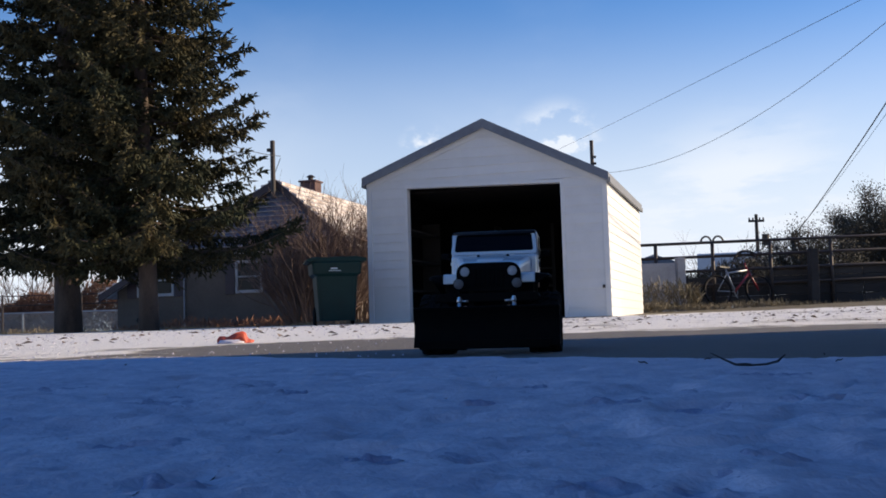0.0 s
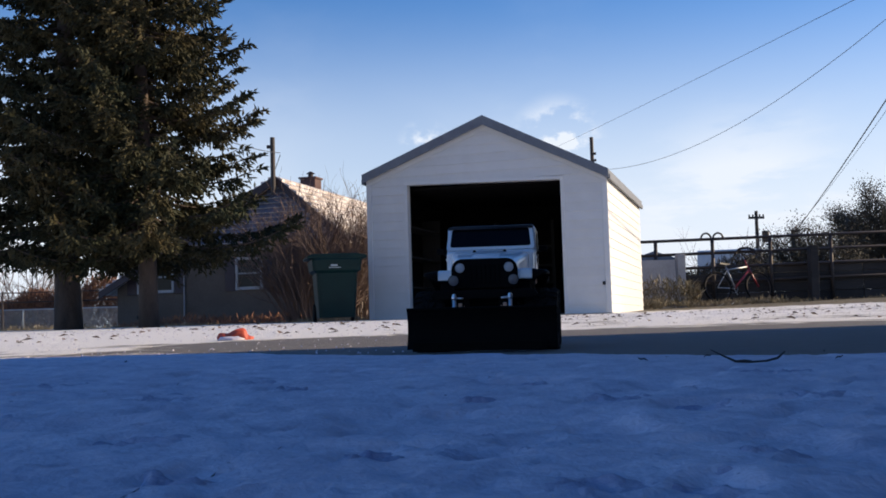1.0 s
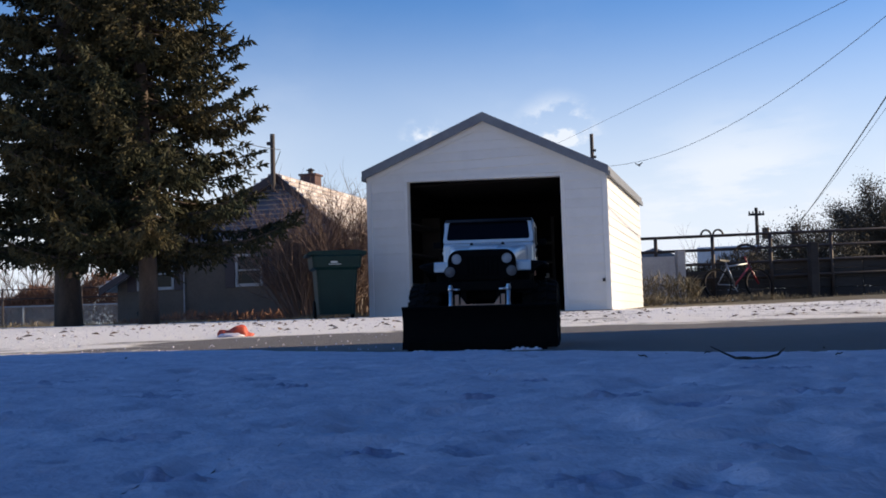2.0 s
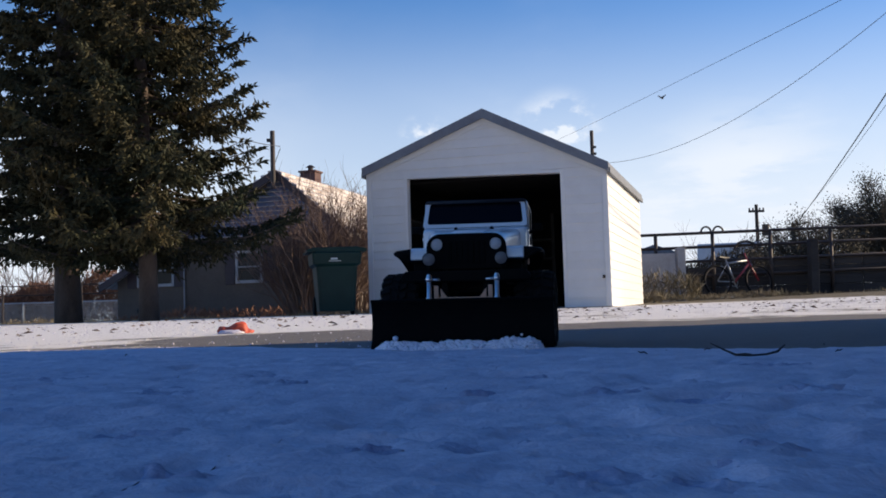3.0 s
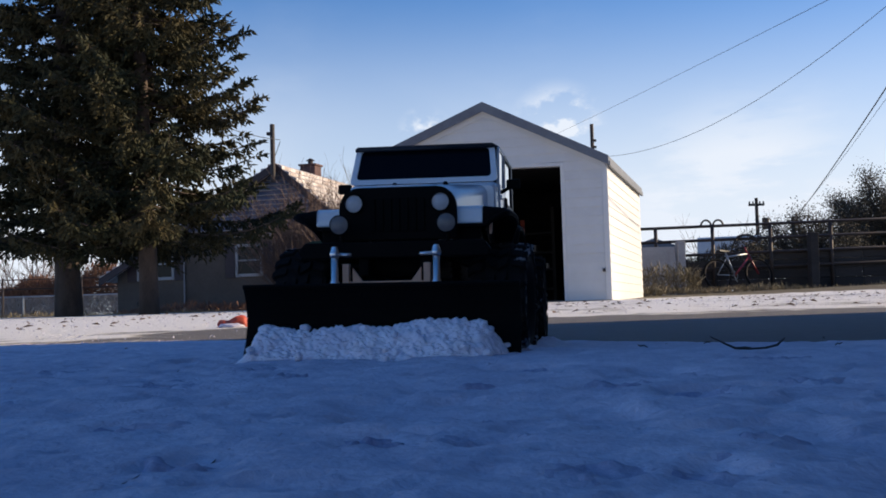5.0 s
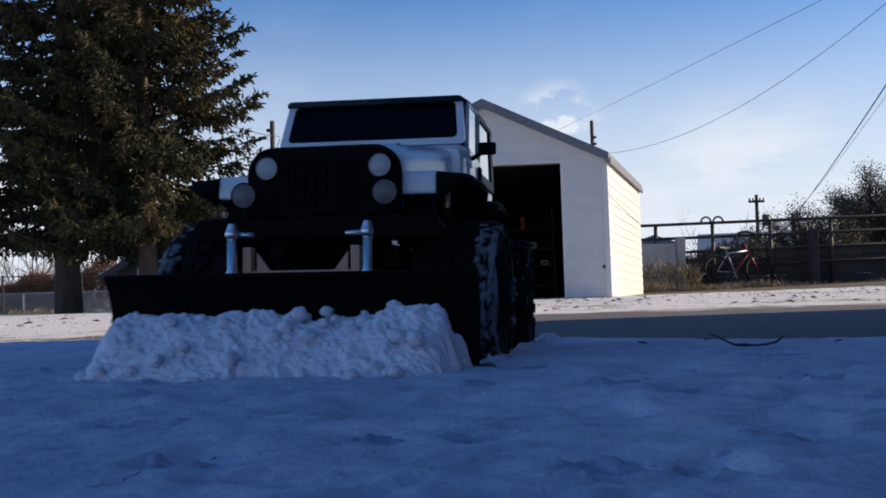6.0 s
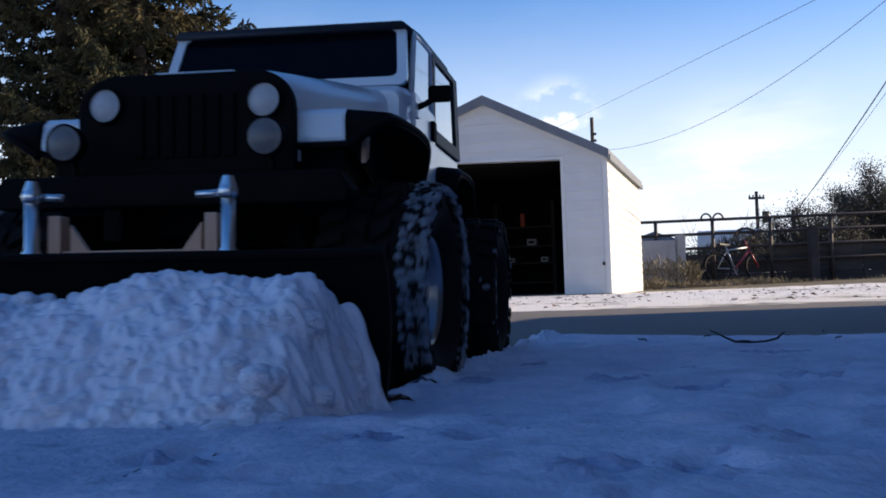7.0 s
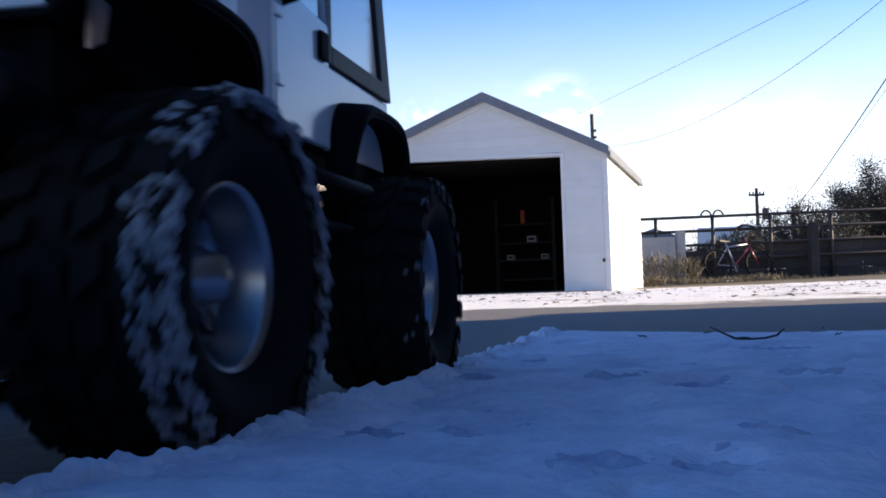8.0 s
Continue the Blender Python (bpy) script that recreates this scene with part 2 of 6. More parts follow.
def prism(poly, axis, lo, hi, bevel=0.0, bm=None):
    """A polygon pulled along an axis: x (poly in y, z), y (poly in x, z) or z (poly in x, y)."""
    bm = bm or bmesh.new()

    def put(p, d):
        return {"x": (d, p[0], p[1]), "y": (p[0], d, p[1]), "z": (p[0], p[1], d)}[axis]
    a = [bm.verts.new(put(p, lo)) for p in poly]
    b = [bm.verts.new(put(p, hi)) for p in poly]
    fs = [bm.faces.new(a), bm.faces.new(b[::-1])]
    fs += [bm.faces.new((a[i], b[i], b[(i + 1) % len(a)], a[(i + 1) % len(a)])) for i in range(len(a))]
    if bevel:
        bmesh.ops.recalc_face_normals(bm, faces=fs)
        bmesh.ops.bevel(bm, geom=list({e for f in fs for e in f.edges}), offset=bevel, segments=2, affect="EDGES", profile=0.6)
    return bm


def tube(points, radius, seg=6, bm=None, caps=True):
    """A round bar along points; radius is a number or one number a point."""
    bm = bm or bmesh.new()
    pts = [Vector(p) for p in points]
    rs = radius if isinstance(radius, (list, tuple)) else [radius] * len(pts)
    rings, up = [], None
    for i, p in enumerate(pts):
        d = (pts[min(i + 1, len(pts) - 1)] - pts[max(i - 1, 0)]).normalized()
        side = d.cross(Vector((0, 0, 1)) if abs(d.z) < 0.95 else Vector((1, 0, 0))).normalized() if up is None else (up - up.dot(d) * d).normalized()
        up = side
        other = d.cross(side)
        rings.append([bm.verts.new(p + rs[i] * (math.cos(k * math.tau / seg) * side + math.sin(k * math.tau / seg) * other)) for k in range(seg)])
    for a, b in zip(rings, rings[1:]):
        for k in range(seg):
            bm.faces.new((a[k], a[(k + 1) % seg], b[(k + 1) % seg], b[k]))
    if caps:
        bm.faces.new(rings[0][::-1])
        bm.faces.new(rings[-1])
    return bm


def lathe(profile, seg=32, bm=None, closed=False):
    """Turns a profile of (x, r) round the x axis."""
    bm = bm or bmesh.new()
    rings = [[bm.verts.new((x, r * math.cos(k * math.tau / seg), r * math.sin(k * math.tau / seg))) for k in range(seg)] for x, r in profile]
    pairs = list(zip(rings, rings[1:])) + ([(rings[-1], rings[0])] if closed else [])
    for a, b in pairs:
        for k in range(seg):
            bm.faces.new((a[k], b[k], b[(k + 1) % seg], a[(k + 1) % seg]))
    if not closed:
        for r in (rings[0], rings[-1][::-1]):
            bm.faces.new(r)
    return bm


def loft(sections, bm=None):
    """Skins rings of equal length, with end caps."""
    bm = bm or bmesh.new()
    rings = [[bm.verts.new(p) for p in s] for s in sections]
    k = len(rings[0])
    for a, b in zip(rings, rings[1:]):
        for i in range(k):
            bm.faces.new((a[i], a[(i + 1) % k], b[(i + 1) % k], b[i]))
    bm.faces.new(rings[0][::-1]); bm.faces.new(rings[-1])
    return bm


def rounded(hw, z0, z1, r, y, n=5, low=0.001):
    """A section across x at y with rounded upper corners."""
    pts = [(-hw, y, z0), (hw, y, z0)]
    for cx, a0 in ((hw - r, 0), (-hw + r, 90)):
        pts += [(cx + r * math.cos(radians(a0 + 90 * i / n)), y, z1 - r + r * math.sin(radians(a0 + 90 * i / n))) for i in range(n + 1)]
    return pts


def disc(cx, y0, y1, cz, r, seg=28, dome=0.0):
    """A round lens facing -y."""
    bm = bmesh.new()
    prof = [(y1, r), (y0 + dome * 0.3, r)] + [(y0 + dome * (1 - math.cos(a)) * 0.3 - dome * 0.7 * math.cos(a) + dome * 0.4, r * math.sin(a)) for a in (1.2, 0.8, 0.4, 0.12)]
    rings = [[bm.verts.new((cx + q * math.cos(k * math.tau / seg), y, cz + q * math.sin(k * math.tau / seg))) for k in range(seg)] for y, q in prof]
    for a, b in zip(rings, rings[1:]):
        for k in range(seg):
            bm.faces.new((a[k], a[(k + 1) % seg], b[(k + 1) % seg], b[k]))
    bm.faces.new(rings[0]); bm.faces.new(rings[-1])
    return bm


def smooth_step(a, b, v):
    t = np.clip((np.asarray(v, float) - a) / (b - a), 0, 1)
    return t * t * (3 - 2 * t)


# ---- the ground ----
def lie(x, y):
    """Height of the bare ground."""
    x, y = np.asarray(x, float), np.asarray(y, float)
    z = np.interp(y, [-50, 2.6, 17.1, 27, 40, 70, 3000], [0, 0, 0.178, 0.26, 0.36, 0.45, 0.45])
    return z + 0.022 * np.clip(x - 2.2, 0, 9) * smooth_step(13, 22, y)


def grid(xs, ys, zf):
    X, Y = np.meshgrid(xs, ys)
    Z = zf(X, Y)
    v = np.stack([X, Y, Z], -1).reshape(-1, 3).tolist()
    k, r = len(xs), len(ys)
    f = [(j * k + i, j * k + i + 1, (j + 1) * k + i + 1, (j + 1) * k + i) for j in range(r - 1) for i in range(k - 1)]
    return v, f


def build_ground():
    xs = np.concatenate([[-3000, -800, -200, -80, -40], np.linspace(-25, 25, 101), [40, 80, 200, 800, 3000]])
    ys = np.concatenate([[-3000, -500, -60, -20, -6], np.linspace(-2, 45, 189), [52, 60, 70, 100, 200, 600, 3000]])
    v, f = grid(xs, ys, lie)
    tagged(raw("ground", v, f, PAVEMENT, smooth=True), "worn grey pavement with patches of old snow", "ground", kind="structure")


build_ground()

# blade centre on its way: y along the yard, x of the lane's middle
LANE_Y = [0.0, 0.268, 0.5575, 0.847, 1.454, 2.22, 3.0]
LANE_X = [-0.292, -0.2485, -0.176, -0.122, -0.02, 0.085, 0.19]
LANE_HALF = 0.15


def lane_x(y):
    return np.interp(y, LANE_Y, LANE_X)


TABLES = {}


def wave(x, y, seed, size):
    """Cheap value noise in numpy, -1 to 1."""
    if seed not in TABLES:
        TABLES[seed] = np.random.RandomState(seed).rand(64, 64) * 2 - 1
    tab = TABLES[seed]
    u, v = np.asarray(x) / size + 17.3, np.asarray(y) / size + 9.1
    i, j = np.floor(u).astype(int), np.floor(v).astype(int)
    a, b = u - i, v - j
    a, b = a * a * (3 - 2 * a), b * b * (3 - 2 * b)
    g = lambda p, q: tab[p % 64, q % 64]
    return (g(i, j) * (1 - a) + g(i + 1, j) * a) * (1 - b) + (g(i, j + 1) * (1 - a) + g(i + 1, j + 1) * a) * b


# hollows trodden into the thin snow: x, y, half width, half length, depth
HOLLOWS = [(0.072, 0.292, 0.012, 0.016, 0.009), (0.043, 0.292, 0.015, 0.014, 0.009), (-0.030, 0.372, 0.013, 0.020, 0.008), (0.0125, 0.367, 0.015, 0.018, 0.008),
           (0.000, 0.462, 0.020, 0.022, 0.007), (-0.190, 0.745, 0.026, 0.032, 0.008), (-0.115, 0.80, 0.012, 0.024, 0.006), (-0.165, 0.92, 0.016, 0.030, 0.005),
           (0.132, 0.56, 0.017, 0.022, 0.008), (0.148, 0.70, 0.018, 0.028, 0.007), (0.060, 0.79, 0.013, 0.022, 0.006), (0.100, 0.62, 0.018, 0.020, 0.006),
           (0.205, 0.60, 0.017, 0.022, 0.006), (-0.085, 0.33, 0.015, 0.016, 0.007), (-0.130, 0.45, 0.020, 0.018, 0.006), (0.26, 0.86, 0.022, 0.028, 0.005),
           (-0.27, 0.60, 0.022, 0.022, 0.006), (-0.36, 0.98, 0.028, 0.035, 0.006), (0.11, 0.36, 0.014, 0.014, 0.006), (0.02, 0.63, 0.013, 0.018, 0.005)]


def snow_top(x, y):
    """Upper face of the thin trodden snow in the yard."""
    x, y = np.asarray(x, float), np.asarray(y, float)
    z = 0.0118 + 0.0009 * wave(x, y, 1, 0.23) + 0.0007 * wave(x, y, 2, 0.085) + 0.0008 * wave(x, y, 3, 0.030) + 0.0011 * wave(x, y, 4, 0.0125) + 0.0010 * wave(x * 0.8 + y * 0.6, y * 0.8 - x * 0.6, 5, 0.0062) + 0.0005 * wave(x, y, 12, 0.0033)
    dent = smooth_step(0.52, 0.80, wave(x, y * 0.9, 8, 0.085)) * 0.005 + smooth_step(0.50, 0.80, wave(x * 0.8, y, 9, 0.037)) * 0.004 + smooth_step(0.45, 0.75, wave(x, y, 10, 0.016)) * 0.0022
    jag = 1 + 0.45 * wave(x, y, 13, 0.011) + 0.25 * wave(x, y, 14, 0.005)
    for hx, hy, rx, ry, deep in HOLLOWS:
        r = np.sqrt(((x - hx) / rx) ** 2 + ((y - hy) / ry) ** 2) * jag
        dent = dent + 0.45 * deep * smooth_step(1.2, 0.3, r)
    z = z + 0.0008 - dent
    edge = np.where(x < 0.1, 2.05 + 0.95 * smooth_step(0.05, -0.75, x), 1.95 - 0.42 * smooth_step(0.05, 0.6, x)) + 0.07 * wave(x, y, 6, 0.3) + 0.05 * wave(x, y, 7, 0.09)
    thin = 0.45 * smooth_step(0.0, 0.16, edge - y) + 0.55 * smooth_step(0.1, 0.75, edge - y)
    return np.maximum(-0.004 + (np.maximum(z, -0.0025) + 0.004) * thin, -0.004)


def build_snow():
    ys = [-1.6, -1.2, -0.9, -0.6, -0.4, -0.25, -0.15, -0.08, -0.03, 0.02, 0.06]
    while ys[-1] < 3.3:
        ys.append(ys[-1] + max(0.0032, ys[-1] * 0.0085))
    ys = np.array(ys)
    # beside the lane, on either hand: columns follow the lane's edges
    for name, side in (("snow_bank", 1), ("snow_field", -1)):
        w = np.concatenate([np.linspace(0, 0.9, 210), np.linspace(0.9, 2.6, 60)[1:]])
        V, F = [], []
        for y in ys:
            x = lane_x(y) + side * (LANE_HALF + w * (1 + 0.2 * y))
            V.append(np.stack([x, np.full_like(x, y), snow_top(x, y) - 0.03 * smooth_step(2.2, 2.6, w)], -1))
        k = len(w)
        V = np.concatenate(V).tolist()
        F = [(j * k + i, j * k + i + 1, (j + 1) * k + i + 1, (j + 1) * k + i) for j in range(len(ys) - 1) for i in range(k - 1)]
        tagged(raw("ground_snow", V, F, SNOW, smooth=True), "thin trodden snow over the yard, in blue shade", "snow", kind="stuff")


build_snow()

SLABS = []


def build_slabs():
    """The lane's own snow, in short slabs that the plough pushes ahead."""
    edges = np.concatenate([[-1.6, -0.8, -0.2, -0.03], np.arange(0.06, 2.31, 0.09)])
    for y0, y1 in zip(edges, edges[1:]):
        ys, us = np.linspace(y0, y1, 18), np.linspace(-LANE_HALF, LANE_HALF, 70)
        V = []
        for y in ys:
            x = lane_x(y) + us
            V.append(np.stack([x, np.full_like(x, y), snow_top(x, y)], -1))
        k = len(us)
        F = [(j * k + i, j * k + i + 1, (j + 1) * k + i + 1, (j + 1) * k + i) for j in range(len(ys) - 1) for i in range(k - 1)]
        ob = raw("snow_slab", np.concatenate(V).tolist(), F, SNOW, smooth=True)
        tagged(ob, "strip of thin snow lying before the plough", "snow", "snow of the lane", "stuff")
        SLABS.append((ob, y1))


build_slabs()


def build_dark_patches():
    """Dark bluish patches over the trodden hollows; each ragged rim dives under the snow."""
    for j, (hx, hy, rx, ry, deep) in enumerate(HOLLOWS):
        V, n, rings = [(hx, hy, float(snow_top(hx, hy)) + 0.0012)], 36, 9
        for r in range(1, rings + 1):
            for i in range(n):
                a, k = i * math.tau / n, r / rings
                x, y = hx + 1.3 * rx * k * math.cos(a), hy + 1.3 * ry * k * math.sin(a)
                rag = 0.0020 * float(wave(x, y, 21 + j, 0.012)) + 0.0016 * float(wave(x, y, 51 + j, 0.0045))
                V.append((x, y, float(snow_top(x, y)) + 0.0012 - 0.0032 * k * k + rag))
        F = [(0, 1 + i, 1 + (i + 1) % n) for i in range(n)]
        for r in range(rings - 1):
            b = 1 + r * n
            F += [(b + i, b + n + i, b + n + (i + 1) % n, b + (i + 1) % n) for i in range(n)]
        ob = raw("dark_patch", V, F, DARK_SNOW, smooth=True)
        tagged(ob, "dark bluish trodden patch in a hollow of the snow", "slush", "slush patches", "stuff")
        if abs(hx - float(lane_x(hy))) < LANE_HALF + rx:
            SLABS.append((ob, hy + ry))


build_dark_patches()


# ---- the garage ----
def lapped(w0, w1, z0, h, t=0.018):
    """A clapboard from w0 to w1, thicker at its foot; w1 and w0 may be pairs (foot, head)."""
    bm = bmesh.new()
    a0, a1 = w0 if isinstance(w0, tuple) else (w0, w0)
    b0, b1 = w1 if isinstance(w1, tuple) else (w1, w1)
    pts = [(a0, -t, z0), (b0, -t, z0), (b1, -0.003, z0 + h), (a1, -0.003, z0 + h), (a0, 0, z0), (b0, 0, z0), (b1, 0, z0 + h), (a1, 0, z0 + h)]
    v = [bm.verts.new(p) for p in pts]
    for f in ((0, 1, 2, 3), (5, 4, 7, 6), (0, 4, 5, 1), (3, 2, 6, 7), (0, 3, 7, 4), (1, 5, 6, 2)):
        bm.faces.new([v[i] for i in f])
    return bm


def build_garage():
    # old and out of true: one eave and the header have sunk
    W, D, HL, HR, HA, D0, DW = 3.82, 4.6, 2.255, 2.095, 3.025, 0.672, 2.45
    DL, DR = 2.118, 2.052
    g = thing("garage", pose(-1.182, 17.11, 0.178, 0, 0, -16.2), "white clapboard single garage with an open doorway and grey gabled roof", "garage")
    mid, T = W / 2 + 0.045, 0.12
    rises = {-1: (HA - HL) / mid, 1: (HA - HR) / (W - mid)}

    def wall(name, bm):
        return part(name, bm, WHITE_BOARD, g)

    def header(x):
        return DL + (DR - DL) * (x - D0) / DW
    wf = wall("front_wall", prism([(0, -0.05), (D0, -0.05), (D0, DL), (D0 + DW, DR), (D0 + DW, -0.05), (W, -0.05), (W, HR), (mid, HA), (0, HL)], "y", 0, T))
    wr = wall("side_wall", box(W - T, W, T, D, -0.05, HR))
    wall("side_wall", box(0, T, T, D, -0.05, HL))
    wall("back_wall", prism([(T, -0.05), (W - T, -0.05), (W - T, HR), (mid, HA - 0.05), (T, HL)], "y", D - T, D))
    # inner sheets and ceiling whose near-black colour paints the interior's shade
    part("shade_lining", prism([(T, 0), (W - T, 0), (W - T, HR), (T, HL)], "y", D - T - 0.03, D - T - 0.004), INSIDE_SHADE, g)
    part("shade_lining", box(T + 0.004, T + 0.03, T, D - T - 0.03, 0, HL - 0.02), INSIDE_SHADE, g)
    part("shade_lining", prism([(T, 0), (D0 - 0.02, 0), (D0 - 0.02, DL + 0.03), (D0 + DW + 0.02, DR + 0.03), (D0 + DW + 0.02, 0), (W - T, 0), (W - T, HR), (T, HL)], "y", T + 0.0005, T + 0.0035), INSIDE_SHADE, g)
    part("shade_lining", box(W - T - 0.03, W - T - 0.004, T, D - T - 0.03, 0, HR), INSIDE_SHADE, g)
    part("loft_floor", prism([(T, HL - 0.06), (W - T, HR - 0.02), (W - T, HR + 0.02), (T, HL - 0.02)], "y", T + 0.004, D - T - 0.03), INSIDE_SHADE, g)
    part("slab", box(0, W, -0.02, D, -0.1, 0.012), CONCRETE, g)
    # roof planes with an overhang
    for s in (-1, 1):
        e, rise = (mid if s < 0 else W - mid) + 0.05, rises[s]
        poly = [(mid, HA + 0.005), (mid + s * e, HA + 0.005 - e * rise), (mid + s * e, HA + 0.075 - e * rise), (mid, HA + 0.085)]
        part("roof", prism(poly, "y", -0.10, D + 0.10), ROOF_EDGE, g, "grey roof plane")
        rake = [(mid, HA - 0.055), (mid + s * e, HA - 0.055 - e * rise), (mid + s * e, HA + 0.082 - e * rise), (mid, HA + 0.092)]
        part("rake_board", prism(rake, "y", -0.13, -0.102), ROOF_EDGE, g, "grey painted rake board")
        frieze = [(mid, HA - 0.13), (mid + s * (e - 0.06), HA - 0.13 - (e - 0.06) * rise), (mid + s * (e - 0.06), HA - 0.004 - (e - 0.06) * rise), (mid, HA - 0.004)]
        part("frieze_board", prism(frieze, "y", -0.040, -0.031), WHITE_BOARD, wf)
        eave_x = mid + s * e
        part("eave_board", box(eave_x - 0.02, eave_x + 0.02, -0.09, D + 0.09, HA - 0.07 - e * rise, HA + 0.004 - e * rise), ROOF_EDGE, g, "grey painted eave board")
    # doorway trim
    for x0, x1, z1 in ((D0 - 0.05, D0, DL + 0.05), (D0 + DW, D0 + DW + 0.05, DR + 0.05)):
        part("door_trim", box(x0, x1, -0.030, -0.0005, 0, z1, 0.003), WHITE_BOARD, wf)
    part("door_trim", prism([(D0, DL), (D0 + DW, DR), (D0 + DW, DR + 0.05), (D0, DL + 0.05)], "y", -0.030, -0.0005), WHITE_BOARD, wf)
    for x, h in ((-0.012, HL), (W - 0.068, HR)):
        part("corner_board", box(x, x + 0.08, -0.030, -0.0005, 0, h - 0.03, 0.003), WHITE_BOARD, wf)
    part("door_track", box(D0 + 0.02, D0 + DW - 0.02, 0.2, 1.9, DR + 0.0, DR + 0.03), INSIDE_SHADE, g, "raised door overhead")
    part("wall_lamp", box(W - 0.11, W - 0.07, -0.06, -0.0302, 0.42, 0.47, 0.006), PIPE, wf)
    # clapboards of the front
    step, z = 0.141, 0.0
    while z < HA - 0.16:
        h = min(step, HA - 0.1 - z)
        ends = []
        for hs, rise in ((HL, rises[-1]), (HR, rises[1])):
            inset = 0.07 if z < hs - 0.2 else 0.02
            ends.append((max(0.0, (z - hs) / rise) + inset, max(0.0, (z + h - hs) / rise) + inset))
        (lo, lo2), (hi, hi2) = ends
        if z + h * 0.5 < DR + 0.05:
            part("clapboard", lapped(lo, D0 - 0.05, z, h, 0.024), WHITE_BOARD, wf)
            part("clapboard", lapped(D0 + DW + 0.05, W - hi, z, h, 0.024), WHITE_BOARD, wf)
        else:
            part("clapboard", lapped((lo, lo2), (W - hi, W - hi2), z, h, 0.024), WHITE_BOARD, wf)
        z += step
    z = 0.0
    while z < HR - 0.05:
        ob = part("clapboard", lapped(0.03, D, z, min(step, HR - z), 0.012), WHITE_BOARD, wr)
        ob.matrix_basis = pose(W, 0, 0, 0, 0, 90)
        z += step
    # things kept inside
    def at(x, y, z, turn=0):
        return pose(-1.182, 17.11, 0.178, 0, 0, -16.2) @ pose(x, y, z, 0, 0, turn)
    s = thing("storage_shelf", at(1.72, D - 0.75, 0.012), "dark wooden shelf at the back of the garage", "shelf")
    for x in (-0.55, 0.55):
        part("upright", box(x - 0.03, x + 0.03, 0, 0.45, 0, 1.8), OLDWOOD, s)
    for z in (0.25, 0.62, 0.94, 1.3):
        part("board", box(-0.52, 0.52, 0, 0.45, z, z + 0.03), OLDWOOD, s)
    for x, z, w, h in ((-0.30, 0.65, 0.13, 0.09), (0.36, 0.65, 0.13, 0.09), (0.12, 0.97, 0.17, 0.12)):
        b = thing("storage_box", at(1.72 + x, D - 0.73, z + 0.012), "small pale carton on the garage shelf", "box", "cartons on the shelf")
        part("carton", box(-w / 2, w / 2, 0, 0.2, 0, h, 0.006), GREYPANEL, b)
        part("label", box(-w / 3, w / 3, -0.004, -0.001, h * 0.3, h * 0.7), INSIDE_SHADE, b)
    for z in (1.33, 1.48):
        b = thing("paint_tin", at(1.66, D - 0.6, z + 0.012 - (0.0 if z < 1.4 else 0.02)), "small orange tin on the garage shelf", "tin", "tins on the shelf")
        part("can", box(-0.04, 0.04, -0.04, 0.04, 0, 0.128, 0.02), ORANGE, b)
    b = thing("tool_rack", at(0.25, 0.9, 0.012), "dark tool rack along the garage wall", "rack")
    for z in (0.5, 1.0, 1.5):
        part("shelf", box(-0.08, 0.25, -0.5, 1.5, z, z + 0.03), OLDWOOD, b)
    for y in (-0.45, 1.45):
        part("upright", box(-0.08, 0.25, y - 0.03, y + 0.03, 0, 1.75), OLDWOOD, b)


build_garage()


